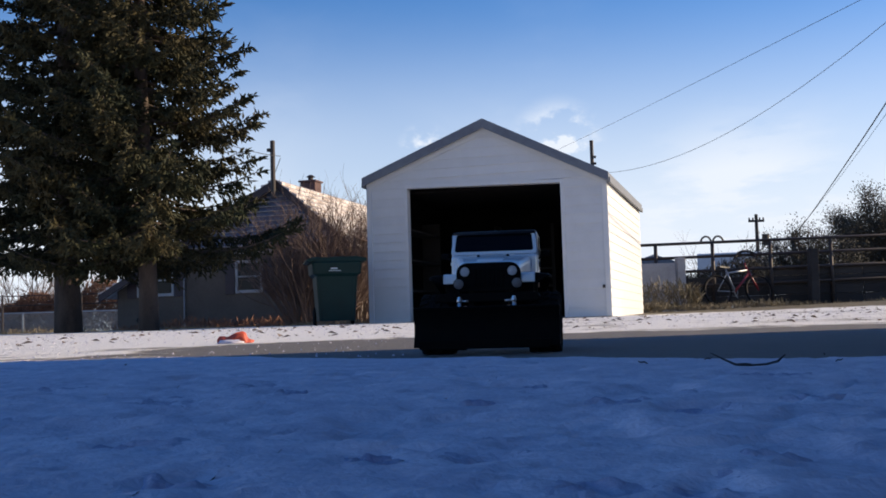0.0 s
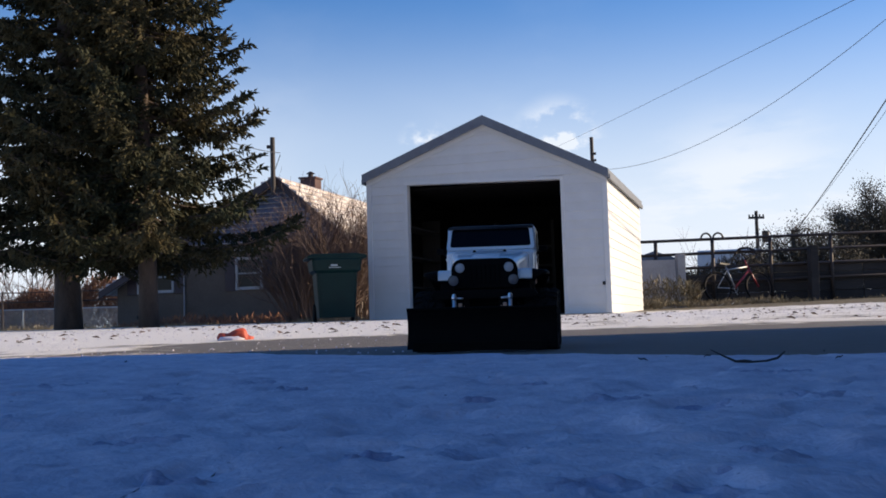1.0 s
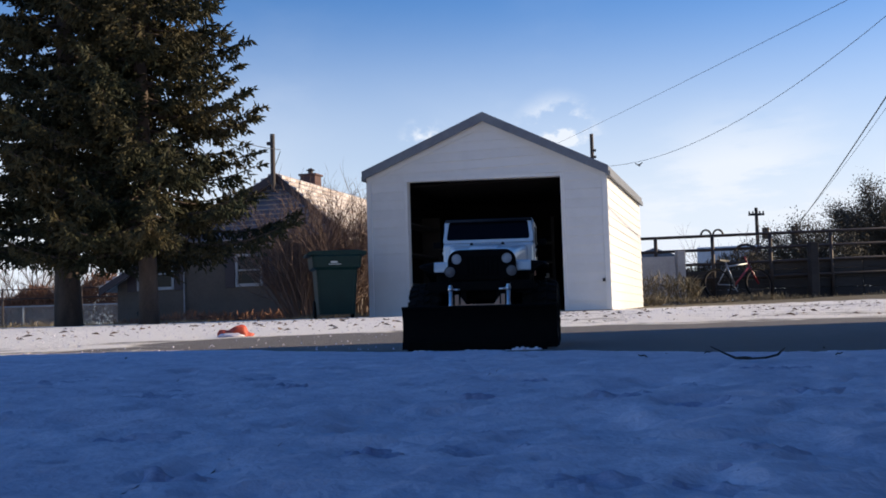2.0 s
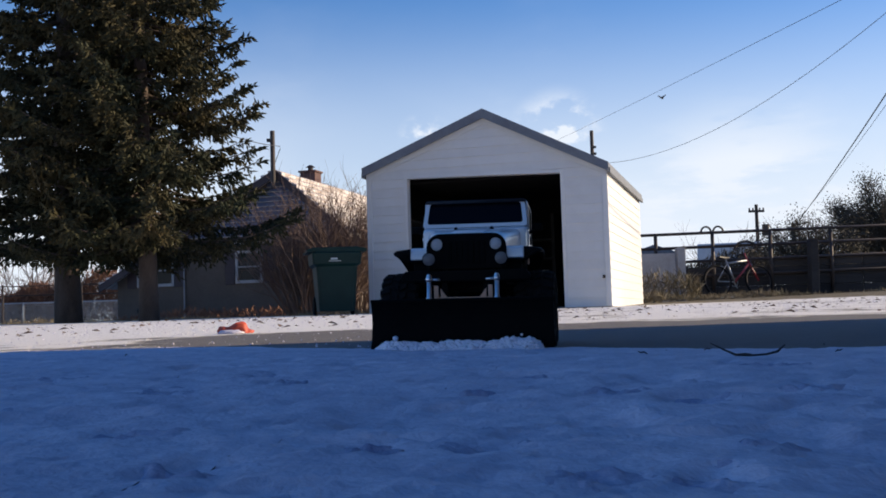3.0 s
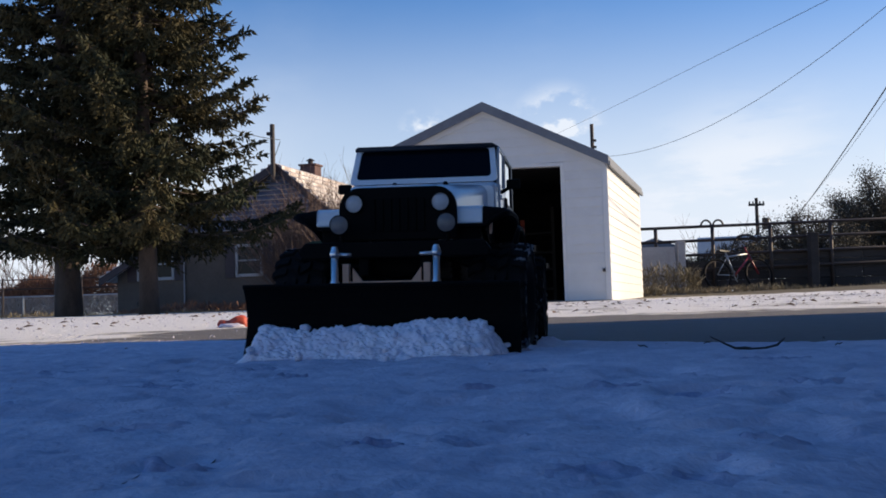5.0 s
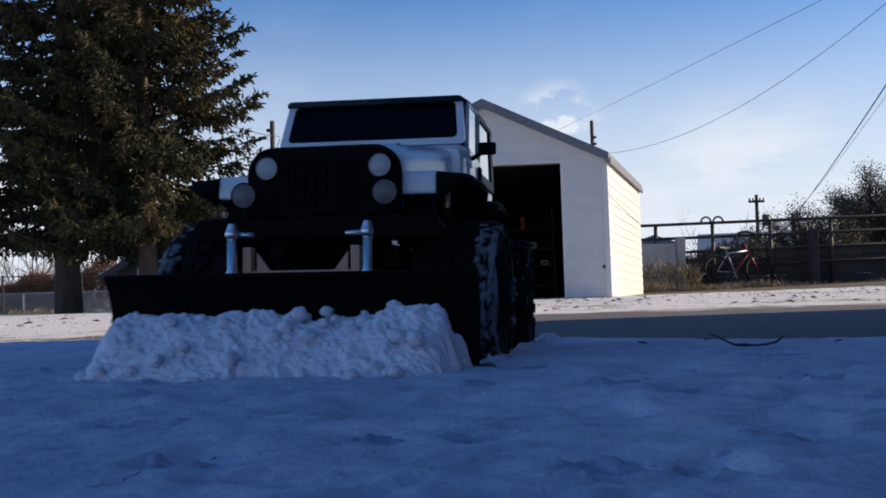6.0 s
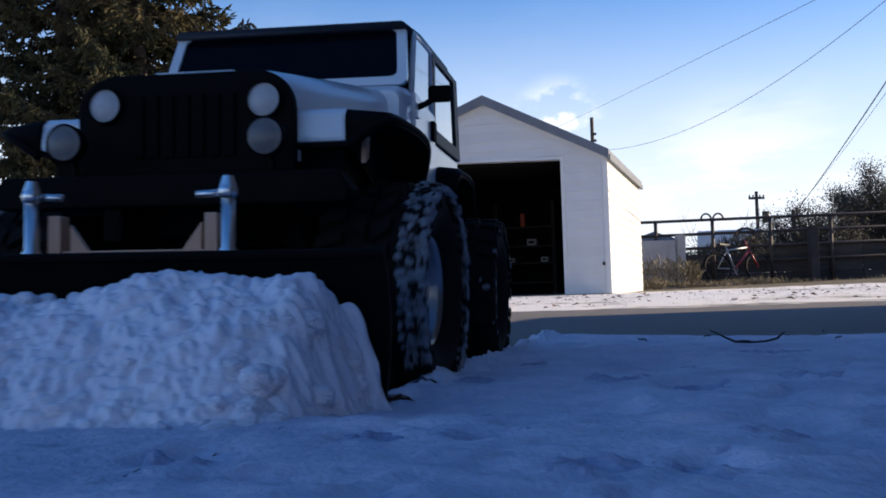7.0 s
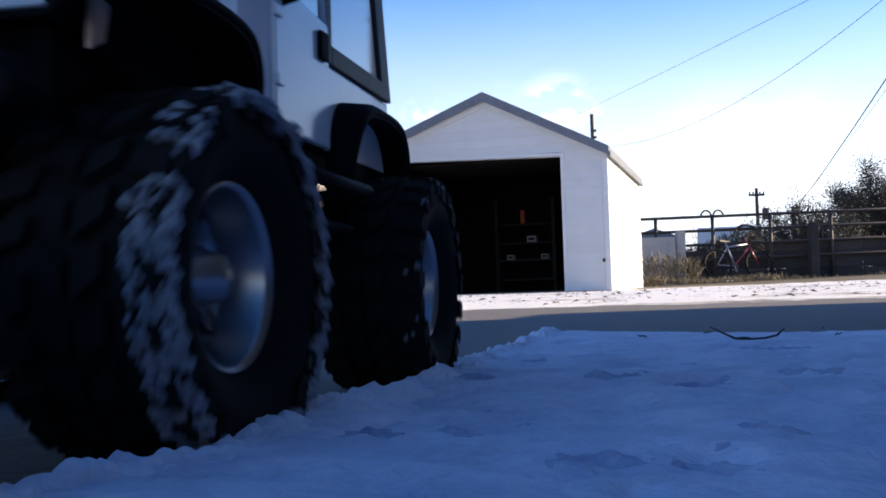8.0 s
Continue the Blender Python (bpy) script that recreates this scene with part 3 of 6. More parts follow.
# ---- the house ----
def build_house():
    W, D, HE, HA, AP = 6.3, 9.0, 2.2, 3.56, 4.72
    base = pose(-8.6, 28.25, 0.255, 0, 0, -16.2)
    h = thing("house", base, "tan stucco cottage with a gabled shingle roof", "house")
    sl = (HA - HE) / (W - AP)
    HL = HA - sl * AP * 0.62
    w = part("front_wall", prism([(0, -0.1), (W, -0.1), (W, HE), (AP, HA), (0, HL)], "y", 0, 0.2), STUCCO, h)
    side = part("side_wall", box(W - 0.2, W, 0.2, D, -0.1, HE), STUCCO, h, "cream side wall in the sun")
    part("side_wall", box(0, 0.2, 0.2, D, -0.1, HL), STUCCO, h)
    part("back_wall", prism([(0.2, -0.1), (W - 0.2, -0.1), (W - 0.2, HE), (AP, HA - 0.05), (0.2, HL)], "y", D - 0.2, D), STUCCO, h)
    # siding of the gable
    z = HE - 0.15
    while z < HA - 0.15:
        lo = max(0.05, AP - (HA - z - 0.12) / (sl * 0.62))
        hi = min(W - 0.05, AP + (HA - z - 0.12) / sl)
        board = part("siding_board", lapped(lo, hi, z, 0.12, 0.055), BLUE_BOARD, w)
        # pale strip paints the light caught along the board's lower edge
        part("edge_highlight", box(lo, hi, -0.060, -0.0555, z, z + 0.022), TRIM, board)
        z += 0.12
    # roof with its courses
    for s, run, k in ((1, W - AP + 0.35, sl), (-1, AP + 0.35, sl * 0.62)):
        roof = part("roof", prism([(AP, HA + 0.0), (AP + s * run, HA - run * k), (AP + s * run, HA + 0.09 - run * k), (AP, HA + 0.1)], "y", -0.3, D + 0.3), SHINGLE, h, "brown shingle roof with frost")
        n = int(run / 0.19)
        V, F = [], []
        for i in range(n):
            x0, x1 = AP + s * (i * run / n), AP + s * ((i + 1) * run / n)
            z0, z1 = HA + 0.104 - abs(x0 - AP) * k, HA + 0.112 - abs(x1 - AP) * k
            m = 44
            for j in range(m):
                y0 = -0.3 + (D + 0.6) * j / m
                y1 = -0.3 + (D + 0.6) * (j + 0.96) / m
                q = random.uniform(0.0, 0.012)
                b = len(V)
                V += [(x0, y0, z0), (x0, y1, z0), (x1, y1, z1 + 0.06 + q), (x1, y0, z1 + 0.06 + q), (x1, y1, z1), (x1, y0, z1)]
                F += [(b, b + 1, b + 2, b + 3), (b + 3, b + 2, b + 4, b + 5), (b, b + 3, b + 5), (b + 1, b + 4, b + 2)]
        ob = raw("shingles", V, F, SHINGLE, roof)
        tagged(ob, kind="stuff")
        part("barge_board", prism([(AP, HA - 0.1), (AP + s * run, HA - 0.1 - run * k), (AP + s * run, HA + 0.095 - run * k), (AP, HA + 0.105)], "y", -0.34, -0.304), SHUTTER, h)
    # windows
    for x, wd in ((3.83, 0.62), (1.15, 0.95)):
        win = part("window", box(x - wd / 2, x + wd / 2, -0.012, -0.004, 0.94, 1.62), PANE, w)
        for a0, a1, b0, b1 in ((-wd / 2 - 0.07, wd / 2 + 0.07, 1.62, 1.69), (-wd / 2 - 0.07, wd / 2 + 0.07, 0.86, 0.94), (-wd / 2 - 0.07, -wd / 2, 0.94, 1.62), (wd / 2, wd / 2 + 0.07, 0.94, 1.62), (-wd / 2, wd / 2, 1.26, 1.3)):
            part("frame", box(x + a0, x + a1, -0.05, -0.003, b0, b1, 0.006), TRIM, win)
        for s in (-1, 1):
            sh = part("shutter", box(x + s * (wd / 2 + 0.09), x + s * (wd / 2 + 0.36), -0.04, -0.003, 0.84, 1.72, 0.005), SHUTTER, w)
    part("sill_band", box(3.2, 4.5, -0.06, -0.003, 1.86, 1.94, 0.01), TRIM, w)
    part("downpipe", tube([(2.0, -0.06, 0), (2.0, -0.06, 1.3)], 0.018), TRIM, w)
    ch = part("chimney", box(AP - 0.42, AP + 0.02, 2.2, 2.65, HA - 0.3, HA + 0.36, 0.02), BRICK, h)
    part("cap", box(AP - 0.46, AP + 0.06, 2.16, 2.69, HA + 0.36, HA + 0.41, 0.012), BRICK, ch)
    part("flue", tube([(AP - 0.2, 2.42, HA + 0.41), (AP - 0.2, 2.42, HA + 0.52)], 0.07, 10), PIPE, ch)
    part("flue_cap", tube([(AP - 0.2, 2.42, HA + 0.52), (AP - 0.2, 2.42, HA + 0.58)], [0.13, 0.04], 10), PIPE, ch)
    ms = part("service_mast", tube([(AP + 0.02, -0.45, HA - 0.4), (AP + 0.02, -0.45, HA + 1.05)], 0.06, 10), PIPE, h)
    part("insulator", box(AP - 0.12, AP - 0.03, -0.5, -0.4, HA + 0.78, HA + 0.86, 0.01), PIPE, ms)
    part("side_window", box(W + 0.002, W + 0.02, 1.0, 1.9, 0.8, 1.7), PANE, side)


build_house()


# ---- wheeled bin ----
def build_bin():
    b = thing("wheeled_bin", pose(-1.66, 16.3, float(lie(-1.66, 16.3)), 0, 0, 12), "dark green wheeled rubbish bin beside the garage", "bin")
    sec = []
    for z, hw, hd in ((0.06, 0.27, 0.30), (0.3, 0.285, 0.33), (0.72, 0.31, 0.36), (0.76, 0.36, 0.40), (0.92, 0.375, 0.415), (0.94, 0.36, 0.40)):
        r, pts = 0.06, []
        for cx, cy, a0 in ((hw - r, hd - r, 0), (-hw + r, hd - r, 90), (-hw + r, -hd + r, 180), (hw - r, -hd + r, 270)):
            pts += [(cx + r * math.cos(radians(a0 + 30 * i)), cy + r * math.sin(radians(a0 + 30 * i)), z) for i in range(4)]
        sec.append(pts)
    body = part("tub", loft(sec), BIN, b)
    lid = part("lid", prism([(-0.44, 0.94), (0.44, 0.94), (0.45, 0.97), (0.36, 1.005), (-0.30, 1.015), (-0.45, 0.985)], "x", -0.40, 0.40, 0.008), BIN, b)
    lid.matrix_basis = pose(0, 0, 0, 0, 0, 90)
    part("handle", tube([(-0.3, 0.44, 0.9), (-0.3, 0.5, 0.96), (0.3, 0.5, 0.96), (0.3, 0.44, 0.9)], 0.016, 8), BIN, b)
    part("label", box(-0.1, 0.0, -0.424, -0.418, 0.82, 0.845), PAINTBAR, body)
    part("label", box(-0.13, 0.05, -0.424, -0.418, 0.795, 0.805), PAINTBAR, body)
    for x in (-0.31, 0.27):
        wheel = part("wheel", lathe([(0, 0.03), (0, 0.12), (0.01, 0.14), (0.04, 0.14), (0.05, 0.12), (0.05, 0.03)], 20), RUBBER, b)
        wheel.location = (x, 0.3, 0.14)


build_bin()


# ---- the model truck ----
# seconds, x, y, heading, nose-up pitch, lean (degrees) of the middle of the front axle
ROUTE = [(0.0, 0.1034, 2.380, -6.66, -1.19, -0.23), (0.3, 0.096, 2.335, -6.8, -1.5, -0.26), (0.5, 0.0924, 2.318, -6.84, -1.6, -0.27), (1.0, 0.092, 2.316, -6.78, -1.49, -0.30),
         (1.2, 0.092, 2.314, -6.75, -1.1, -0.28), (1.5, 0.0921, 2.311, -6.68, -0.39, -0.26), (1.7, 0.091, 2.302, -6.66, -0.35, -0.26), (2.2, 0.077, 2.190, -6.60, -0.25, -0.33),
         (2.8, 0.053, 1.992, -6.55, -0.10, -0.46), (3.0, 0.0455, 1.928, -6.55, 0.0, -0.50), (3.5, 0.0235, 1.782, -6.8, 0.15, -0.58),
         (4.0, 0.001, 1.620, -7.45, 0.2, -0.75), (4.5, -0.0225, 1.466, -7.85, 0.2, -0.78), (4.7, -0.032, 1.405, -8.0, 0.15, -0.80), (5.3, -0.061, 1.222, -8.5, 0.0, -0.85),
         (5.8, -0.087, 1.068, -8.9, -0.1, -0.92), (6.0, -0.097, 1.005, -9.12, -0.12, -0.96), (6.5, -0.1239, 0.8565, -9.35, -0.08, -1.2), (7.0, -0.1491, 0.7153, -9.7, -0.1, -1.2),
         (7.5, -0.179, 0.573, -10.45, -0.05, -0.85), (7.6, -0.1855, 0.5445, -10.7, 0.0, -0.8), (8.0, -0.2148, 0.4241, -12.0, -0.3, -0.2)]
AXLE, RADIUS, TRACK = 0.3135, 0.070, 0.1175


def truck_at(t):
    k = [r[0] for r in ROUTE]
    x, y, w, p, l = (float(np.interp(t, k, [r[i] for r in ROUTE])) for i in range(1, 6))
    return pose(x, y, 0, 0, 0, w) @ Matrix.Translation((0, AXLE, 0)) @ pose(0, 0, 0, -p, -l, 0) @ Matrix.Translation((0, -AXLE, 0))


TRUCK = thing("model_truck", truck_at(0), "white and black radio-controlled off-road truck with a snow plough", "toy truck")
WHEELS = []
LUGS = {}
PACKED = []


def build_tyre(parent, side, front):
    """One wheel with its axis along x; side is +1 where its face looks to +x."""
    R, H = RADIUS, 0.031
    prof = [(-H - 0.0005, 0.043), (-H - 0.002, 0.053), (-H + 0.001, 0.061), (-H + 0.006, 0.0645), (0, 0.0655), (H - 0.006, 0.0645), (H - 0.001, 0.061), (H + 0.002, 0.053), (H - 0.0005, 0.045), (H - 0.0045, 0.0385), (H - 0.0075, 0.0355), (H - 0.012, 0.033), (-H + 0.006, 0.033), (-H + 0.001, 0.036)]
    tyre = part("tyre", lathe(prof, 56, closed=True), RUBBER, parent, smooth=True)
    # lugs: two staggered rows across the crown and one on each shoulder
    n = 22
    w = math.tau / n

    def block(key, x0, x1, width, r0, r1, skew, turn):
        if (key, x0) not in LUGS:
            V = []
            for r, q in ((r0, 0.0), (r1, 0.12)):
                for x, a in ((x0, 0), (x1, skew), (x1, width + skew), (x0, width)):
                    aa, xx = a + ((width + skew) / 2 - a) * q, x + ((x0 + x1) / 2 - x) * q
                    V.append((xx, r * math.cos(aa), r * math.sin(aa)))
            me = bpy.data.meshes.new("lug")
            me.from_pydata(V, [], [(4, 5, 6, 7), (0, 1, 5, 4), (1, 2, 6, 5), (2, 3, 7, 6), (3, 0, 4, 7)])
            me.materials.append(RUBBER)
            LUGS[(key, x0)] = me
        ob = new("lug", LUGS[(key, x0)])
        ob.parent = parent
        ob.matrix_basis = Matrix.Rotation(turn, 4, "X")
    for i in range(n):
        a, odd = i * w, i % 2
        block("crown", -0.013, -0.001, w * 0.62, 0.064, R, 0.12, a)
        block("crown", 0.001, 0.013, w * 0.62, 0.064, R, -0.12, a + w * 0.5)
        for s in (-1, 1):
            o = a + (0.25 if s > 0 else 0.75) * w
            wd = w * (0.66 if odd else 0.5)
            block("shoulder%d" % odd, min(s * 0.0155, s * 0.031), max(s * 0.0155, s * 0.031), wd, 0.060, R - 0.0012, 0.05 * s, o)
            block("side%d" % odd, min(s * 0.029, s * 0.0345), max(s * 0.029, s * 0.0345), wd, 0.0535 if odd else 0.057, R - 0.004, 0.0, o)
    f = side * (H - 0.0068)
    rim = part("rim", lathe([(f - side * 0.040, 0.034), (f - side * 0.004, 0.0350), (f - side * 0.0015, 0.0362), (f - side * 0.0005, 0.0345), (f - side * 0.004, 0.0322), (f - side * 0.020, 0.0295),
                             (f - side * 0.026, 0.027), (f - side * 0.022, 0.016), (f - side * 0.016, 0.012), (f - side * 0.004, 0.008), (f - side * 0.003, 0.001)], 48), RIMGREY, parent, "satin grey deep-dish rim", smooth=True)
    for k in range(8):
        a = k * math.tau / 8
        bm = box(-0.0015, 0.0015, -0.003, 0.003, 0.011, 0.028, 0.001)
        ob = part("spoke", bm, RIMGREY, parent)
        ob.matrix_basis = Matrix.Translation((f - side * 0.021, 0, 0)) @ Matrix.Rotation(a, 4, "X")
    for k in range(6):
        a = k * math.tau / 6 + 0.2
        ob = part("bolt", lathe([(-0.0015, 0.0022), (0.0015, 0.0022)], 6), BLACK, parent)
        ob.matrix_basis = Matrix.Translation((f - side * 0.0165, 0.0105 * math.cos(a), 0.0105 * math.sin(a)))
    # snow picked up between the outer lugs, in patches round the tyre
    rr = random.Random(5 + int(side) + 7 * front)
    ph = bmesh.new()
    bmesh.ops.create_icosphere(ph, subdivisions=2, radius=1)
    ph.verts.ensure_lookup_table()
    base = [v.co.copy() for v in ph.verts]
    idx = [[v.index for v in f2.verts] for f2 in ph.faces]
    ph.free()
    sectors = 12
    for k in range(sectors):
        V, F = [], []
        for i in range(170 if front else 4):
            a = (k + rr.random()) * math.tau / sectors
            if noise.noise(Vector((2.6 * math.cos(a), 2.6 * math.sin(a), side * 3.0))) < rr.uniform(-0.55, 0.12):
                continue
            x = side * (0.0345 - 0.015 * rr.random() ** 1.3)
            r0 = (0.0655 if abs(x) < 0.028 else 0.0630) + rr.uniform(-0.001, 0.0030)
            c = Vector((x, r0 * math.cos(a), r0 * math.sin(a)))
            s, e = rr.uniform(0.0007, 0.0024), rr.uniform(0.6, 1.6)
            b = len(V)
            for q in base:
                d = 1 + 0.6 * noise.noise(q * 2.3 + Vector((i * 3.1, k, 0)))
                V.append(tuple(c + Vector((q.x * e, q.y, q.z)) * s * d))
            F += [[b + j for j in f2] for f2 in idx]
        if V:
            ob = raw("packed_snow", V, F, TYRESNOW, parent, "patch of snow packed between the lugs", smooth=True)
            tagged(ob, kind="stuff")
            PACKED.append((ob, side, (k + 0.5) * math.tau / sectors, 3.6 + 2.6 * rr.random()))


def build_truck():
    T = TRUCK
    # bodywork
    sec = [rounded(hw, z0, z1, r, y) for y, hw, z0, z1, r in
           ((-0.0565, 0.066, 0.150, 0.2040, 0.020), (-0.050, 0.0675, 0.150, 0.2065, 0.020), (-0.01, 0.072, 0.150, 0.2115, 0.018), (0.05, 0.080, 0.150, 0.2185, 0.016), (0.112, 0.088, 0.150, 0.2255, 0.014))]
    hood = part("bonnet", loft(sec), BODYWHITE, T, smooth=True)
    hood.data.set_sharp_from_angle(angle=radians(40))
    part("bonnet_ridge", loft([rounded(0.030, 0.2, 0.2085, 0.006, -0.048), rounded(0.036, 0.21, 0.2275, 0.008, 0.112)]), BODYWHITE, hood, smooth=True)
    cowl = [rounded(hw, 0.148, z1, 0.008, y) for y, hw, z1 in ((0.112, 0.0965, 0.2235), (0.118, 0.0990, 0.2285), (0.148, 0.0995, 0.2325))]
    part("cowl", loft(cowl), BODYWHITE, T, smooth=True).data.set_sharp_from_angle(angle=radians(40))
    for s in (-0.034, 0.034):
        part("wiper_hinge", prism([(s - 0.0045, 0.2245), (s + 0.0045, 0.2245), (s + 0.0015, 0.2295), (s - 0.002, 0.2295)], "y", 0.100, 0.105, 0.0008), BLACK, T)
    for s in (-1, 1):
        # upper side panels: door and rear quarter
        x0, x1 = sorted((s * 0.0965, s * 0.1020))
        door = part("door", prism([(0.149, 0.150), (0.238, 0.150), (0.238, 0.2240), (0.149, 0.2295)], "x", x0, x1, 0.0018), BODYWHITE, T)
        part("door_handle", box(*sorted((s * 0.1015, s * 0.1050)), 0.216, 0.230, 0.2000, 0.2170, 0.0015), BLACK, door, "black recessed handle")
        part("hinge", box(*sorted((s * 0.1015, s * 0.1045)), 0.146, 0.156, 0.172, 0.178, 0.001), BODYWHITE, door)
        part("hinge", box(*sorted((s * 0.1015, s * 0.1045)), 0.146, 0.156, 0.208, 0.214, 0.001), BODYWHITE, door)
        part("rear_quarter", prism([(0.2395, 0.150), (0.378, 0.150), (0.380, 0.2020), (0.2395, 0.2030)], "x", *sorted((s * 0.0920, s * 0.0985)), 0.0018), BODYWHITE, T)
        # front wings with the black flares outboard
        a0, a1 = sorted((s * 0.064, s * 0.0998))
        part("front_wing", prism([(-0.0565, 0.166), (-0.0545, 0.1775), (-0.048, 0.1815), (0.112, 0.1835), (0.112, 0.160), (-0.0565, 0.160)], "x", a0, a1, 0.0025), BODYWHITE, T)
        for nm, off, back in (("front_flare", 0.0, 0.100), ("rear_flare", AXLE, 0.082)):
            arch = [(-0.056, 0.163), (-0.0585, 0.171), (-0.057, 0.1775), (-0.050, 0.1815), (0.030, 0.1815), (0.058, 0.172), (0.080, 0.150), (back, 0.112)]
            if off:
                arch = [(-0.072, 0.128), (-0.068, 0.156), (-0.060, 0.176), (-0.042, 0.1865), (0.026, 0.1865), (0.048, 0.176), (0.060, 0.156), (0.064, 0.128)]
            inner = [(y * 0.955, z - 0.0055) for y, z in arch]
            outs = [0.103, 0.112, 0.122, 0.131, 0.134, 0.130, 0.120, 0.112] if not off else [0.112, 0.115, 0.118, 0.119, 0.119, 0.118, 0.116, 0.113]
            a0 = 0.0998 if not off else 0.0965
            line = [(y, z, o) for (y, z), o in zip(arch, outs)]
            for _ in range(2):
                cut = [line[0]]
                for p, q in zip(line, line[1:]):
                    cut += [tuple(0.75 * c + 0.25 * d for c, d in zip(p, q)), tuple(0.25 * c + 0.75 * d for c, d in zip(p, q))]
                line = cut + [line[-1]]
            arch, outs = [(y, z) for y, z, o in line], [o for y, z, o in line]
            inner = [(y * 0.955, z - 0.0055) for y, z in arch]
            rings = []
            for (y, z), (yi, zi), o in zip(arch, inner, outs):
                drop = 0.10 * (o - a0)
                rings.append([(s * a0, y + off, z), (s * (o - 0.004), y + off, z - drop), (s * o, y + off, z - drop - 0.003), (s * o, yi + off, zi - drop - 0.003), (s * a0, yi + off, zi)])
            fl = part(nm, loft(rings), BLACK, T, "black plastic wheel-arch flare", smooth=True)
            fl.data.set_sharp_from_angle(angle=radians(48))
            shield = [(y + off, z - 0.002) for y, z in arch]
            part("arch_liner", prism(shield, "x", *sorted((s * (a0 + 0.0002), s * (a0 + 0.0012)))), BLACK, fl)
            lip = [(s * (o - 0.001), y + off, z - 0.10 * (o - a0) - 0.005) for (y, z), o in zip(arch, outs)]
            part("lip", tube(lip, 0.0026, 8), BLACK, fl, smooth=True)
        # inner arch
        part("wheel_arch_liner", box(*sorted((s * 0.062, s * 0.0955)), -0.045, 0.095, 0.118, 0.1595, 0.002), BLACK, T)
        part("wing_liner", box(*sorted((s * 0.063, s * 0.1012)), -0.0555, 0.1115, 0.1568, 0.1597, 0.0005), BLACK, T)
        part("splash_panel", box(*sorted((s * 0.062, s * 0.0996)), 0.101, 0.1105, 0.112, 0.1625, 0.001), BLACK, T)
        # sill guard
        sl = part("rock_slider", tube([(s * 0.100, 0.098, 0.118), (s * 0.128, 0.108, 0.122), (s * 0.128, 0.222, 0.122), (s * 0.100, 0.235, 0.118)], 0.0042, 8), BLACK, T, smooth=True)
        part("lower_bar", tube([(s * 0.100, 0.10, 0.100), (s * 0.118, 0.112, 0.100), (s * 0.118, 0.22, 0.100), (s * 0.100, 0.232, 0.100)], 0.0034, 8), BLACK, sl, smooth=True)
        for y in (0.13, 0.20):
            part("strut", tube([(s * 0.122, y, 0.121), (s * 0.070, y, 0.112)], 0.003, 6), BLACK, sl)
        # mirrors
        mir = part("mirror", box(*sorted((s * 0.1085, s * 0.128)), 0.166, 0.1725, 0.2235, 0.2375, 0.003), BLACK, T, "black door mirror")
        part("mirror_arm", tube([(s * 0.1015, 0.160, 0.2185), (s * 0.107, 0.166, 0.222), (s * 0.113, 0.169, 0.2265)], 0.0026, 8), BLACK, mir, smooth=True)
        # side glass and the black frames round it
        xg0, xg1 = sorted((s * 0.0962, s * 0.0985))
        g = part("door_glass", prism([(0.156, 0.2305), (0.232, 0.2260), (0.230, 0.2780), (0.1705, 0.2780)], "x", xg0, xg1, 0.0006), SIDEGLASS, T)
        q = part("quarter_glass", prism([(0.250, 0.2135), (0.362, 0.2125), (0.369, 0.2190), (0.352, 0.2745), (0.346, 0.2780), (0.256, 0.2780), (0.250, 0.2715)], "x", xg0, xg1, 0.0006), SIDEGLASS, T)
        part("door_frame", tube([(s * 0.0985, 0.1505, 0.2295), (s * 0.0975, 0.1660, 0.2800), (s * 0.0975, 0.2335, 0.2800), (s * 0.0985, 0.2365, 0.2245)], 0.0026, 8), BODYWHITE, T, "white window frame", smooth=True)
    # black hard top behind the screen
    top = part("hard_top", prism([(0.144, 0.2785), (0.150, 0.2840), (0.345, 0.2880), (0.368, 0.2835), (0.386, 0.2030), (0.240, 0.2030), (0.240, 0.2790)], "x", -0.0958, 0.0958, 0.003), TOPBLACK, T)
    part("roof_skin", loft([rounded(0.0965, 0.2790, 0.2850, 0.005, 0.142), rounded(0.0985, 0.2790, 0.2900, 0.007, 0.20), rounded(0.0985, 0.2790, 0.2905, 0.007, 0.33), rounded(0.0925, 0.2775, 0.2855, 0.006, 0.367)]), TOPBLACK, top, smooth=True)
    for s in (-1, 1):
        x0, x1 = sorted((s * 0.0960, s * 0.1005))
        part("pillar", prism([(0.2375, 0.2030), (0.2495, 0.2030), (0.2495, 0.2805), (0.2375, 0.2805)], "x", x0, x1, 0.0012), TOPBLACK, top)
        part("pillar", prism([(0.366, 0.2030), (0.388, 0.2030), (0.369, 0.2820), (0.346, 0.2805)], "x", x0, x1, 0.0012), TOPBLACK, top)
        part("window_rail", prism([(0.2495, 0.2030), (0.368, 0.2030), (0.368, 0.2150), (0.2495, 0.2150)], "x", x0, x1, 0.0012), TOPBLACK, top)
        part("window_rail", prism([(0.2495, 0.2757), (0.352, 0.2757), (0.350, 0.2817), (0.2495, 0.2817)], "x", x0, x1, 0.0012), TOPBLACK, top)
    part("tub_floor", box(-0.096, 0.096, 0.112, 0.379, 0.146, 0.152), BLACK, T)
    part("tail_panel", box(-0.0980, 0.0980, 0.3805, 0.386, 0.150, 0.2025, 0.0015), BODYWHITE, T)
    part("cabin_block", box(-0.093, 0.093, 0.16, 0.372, 0.153, 0.2010), BLACK, T)
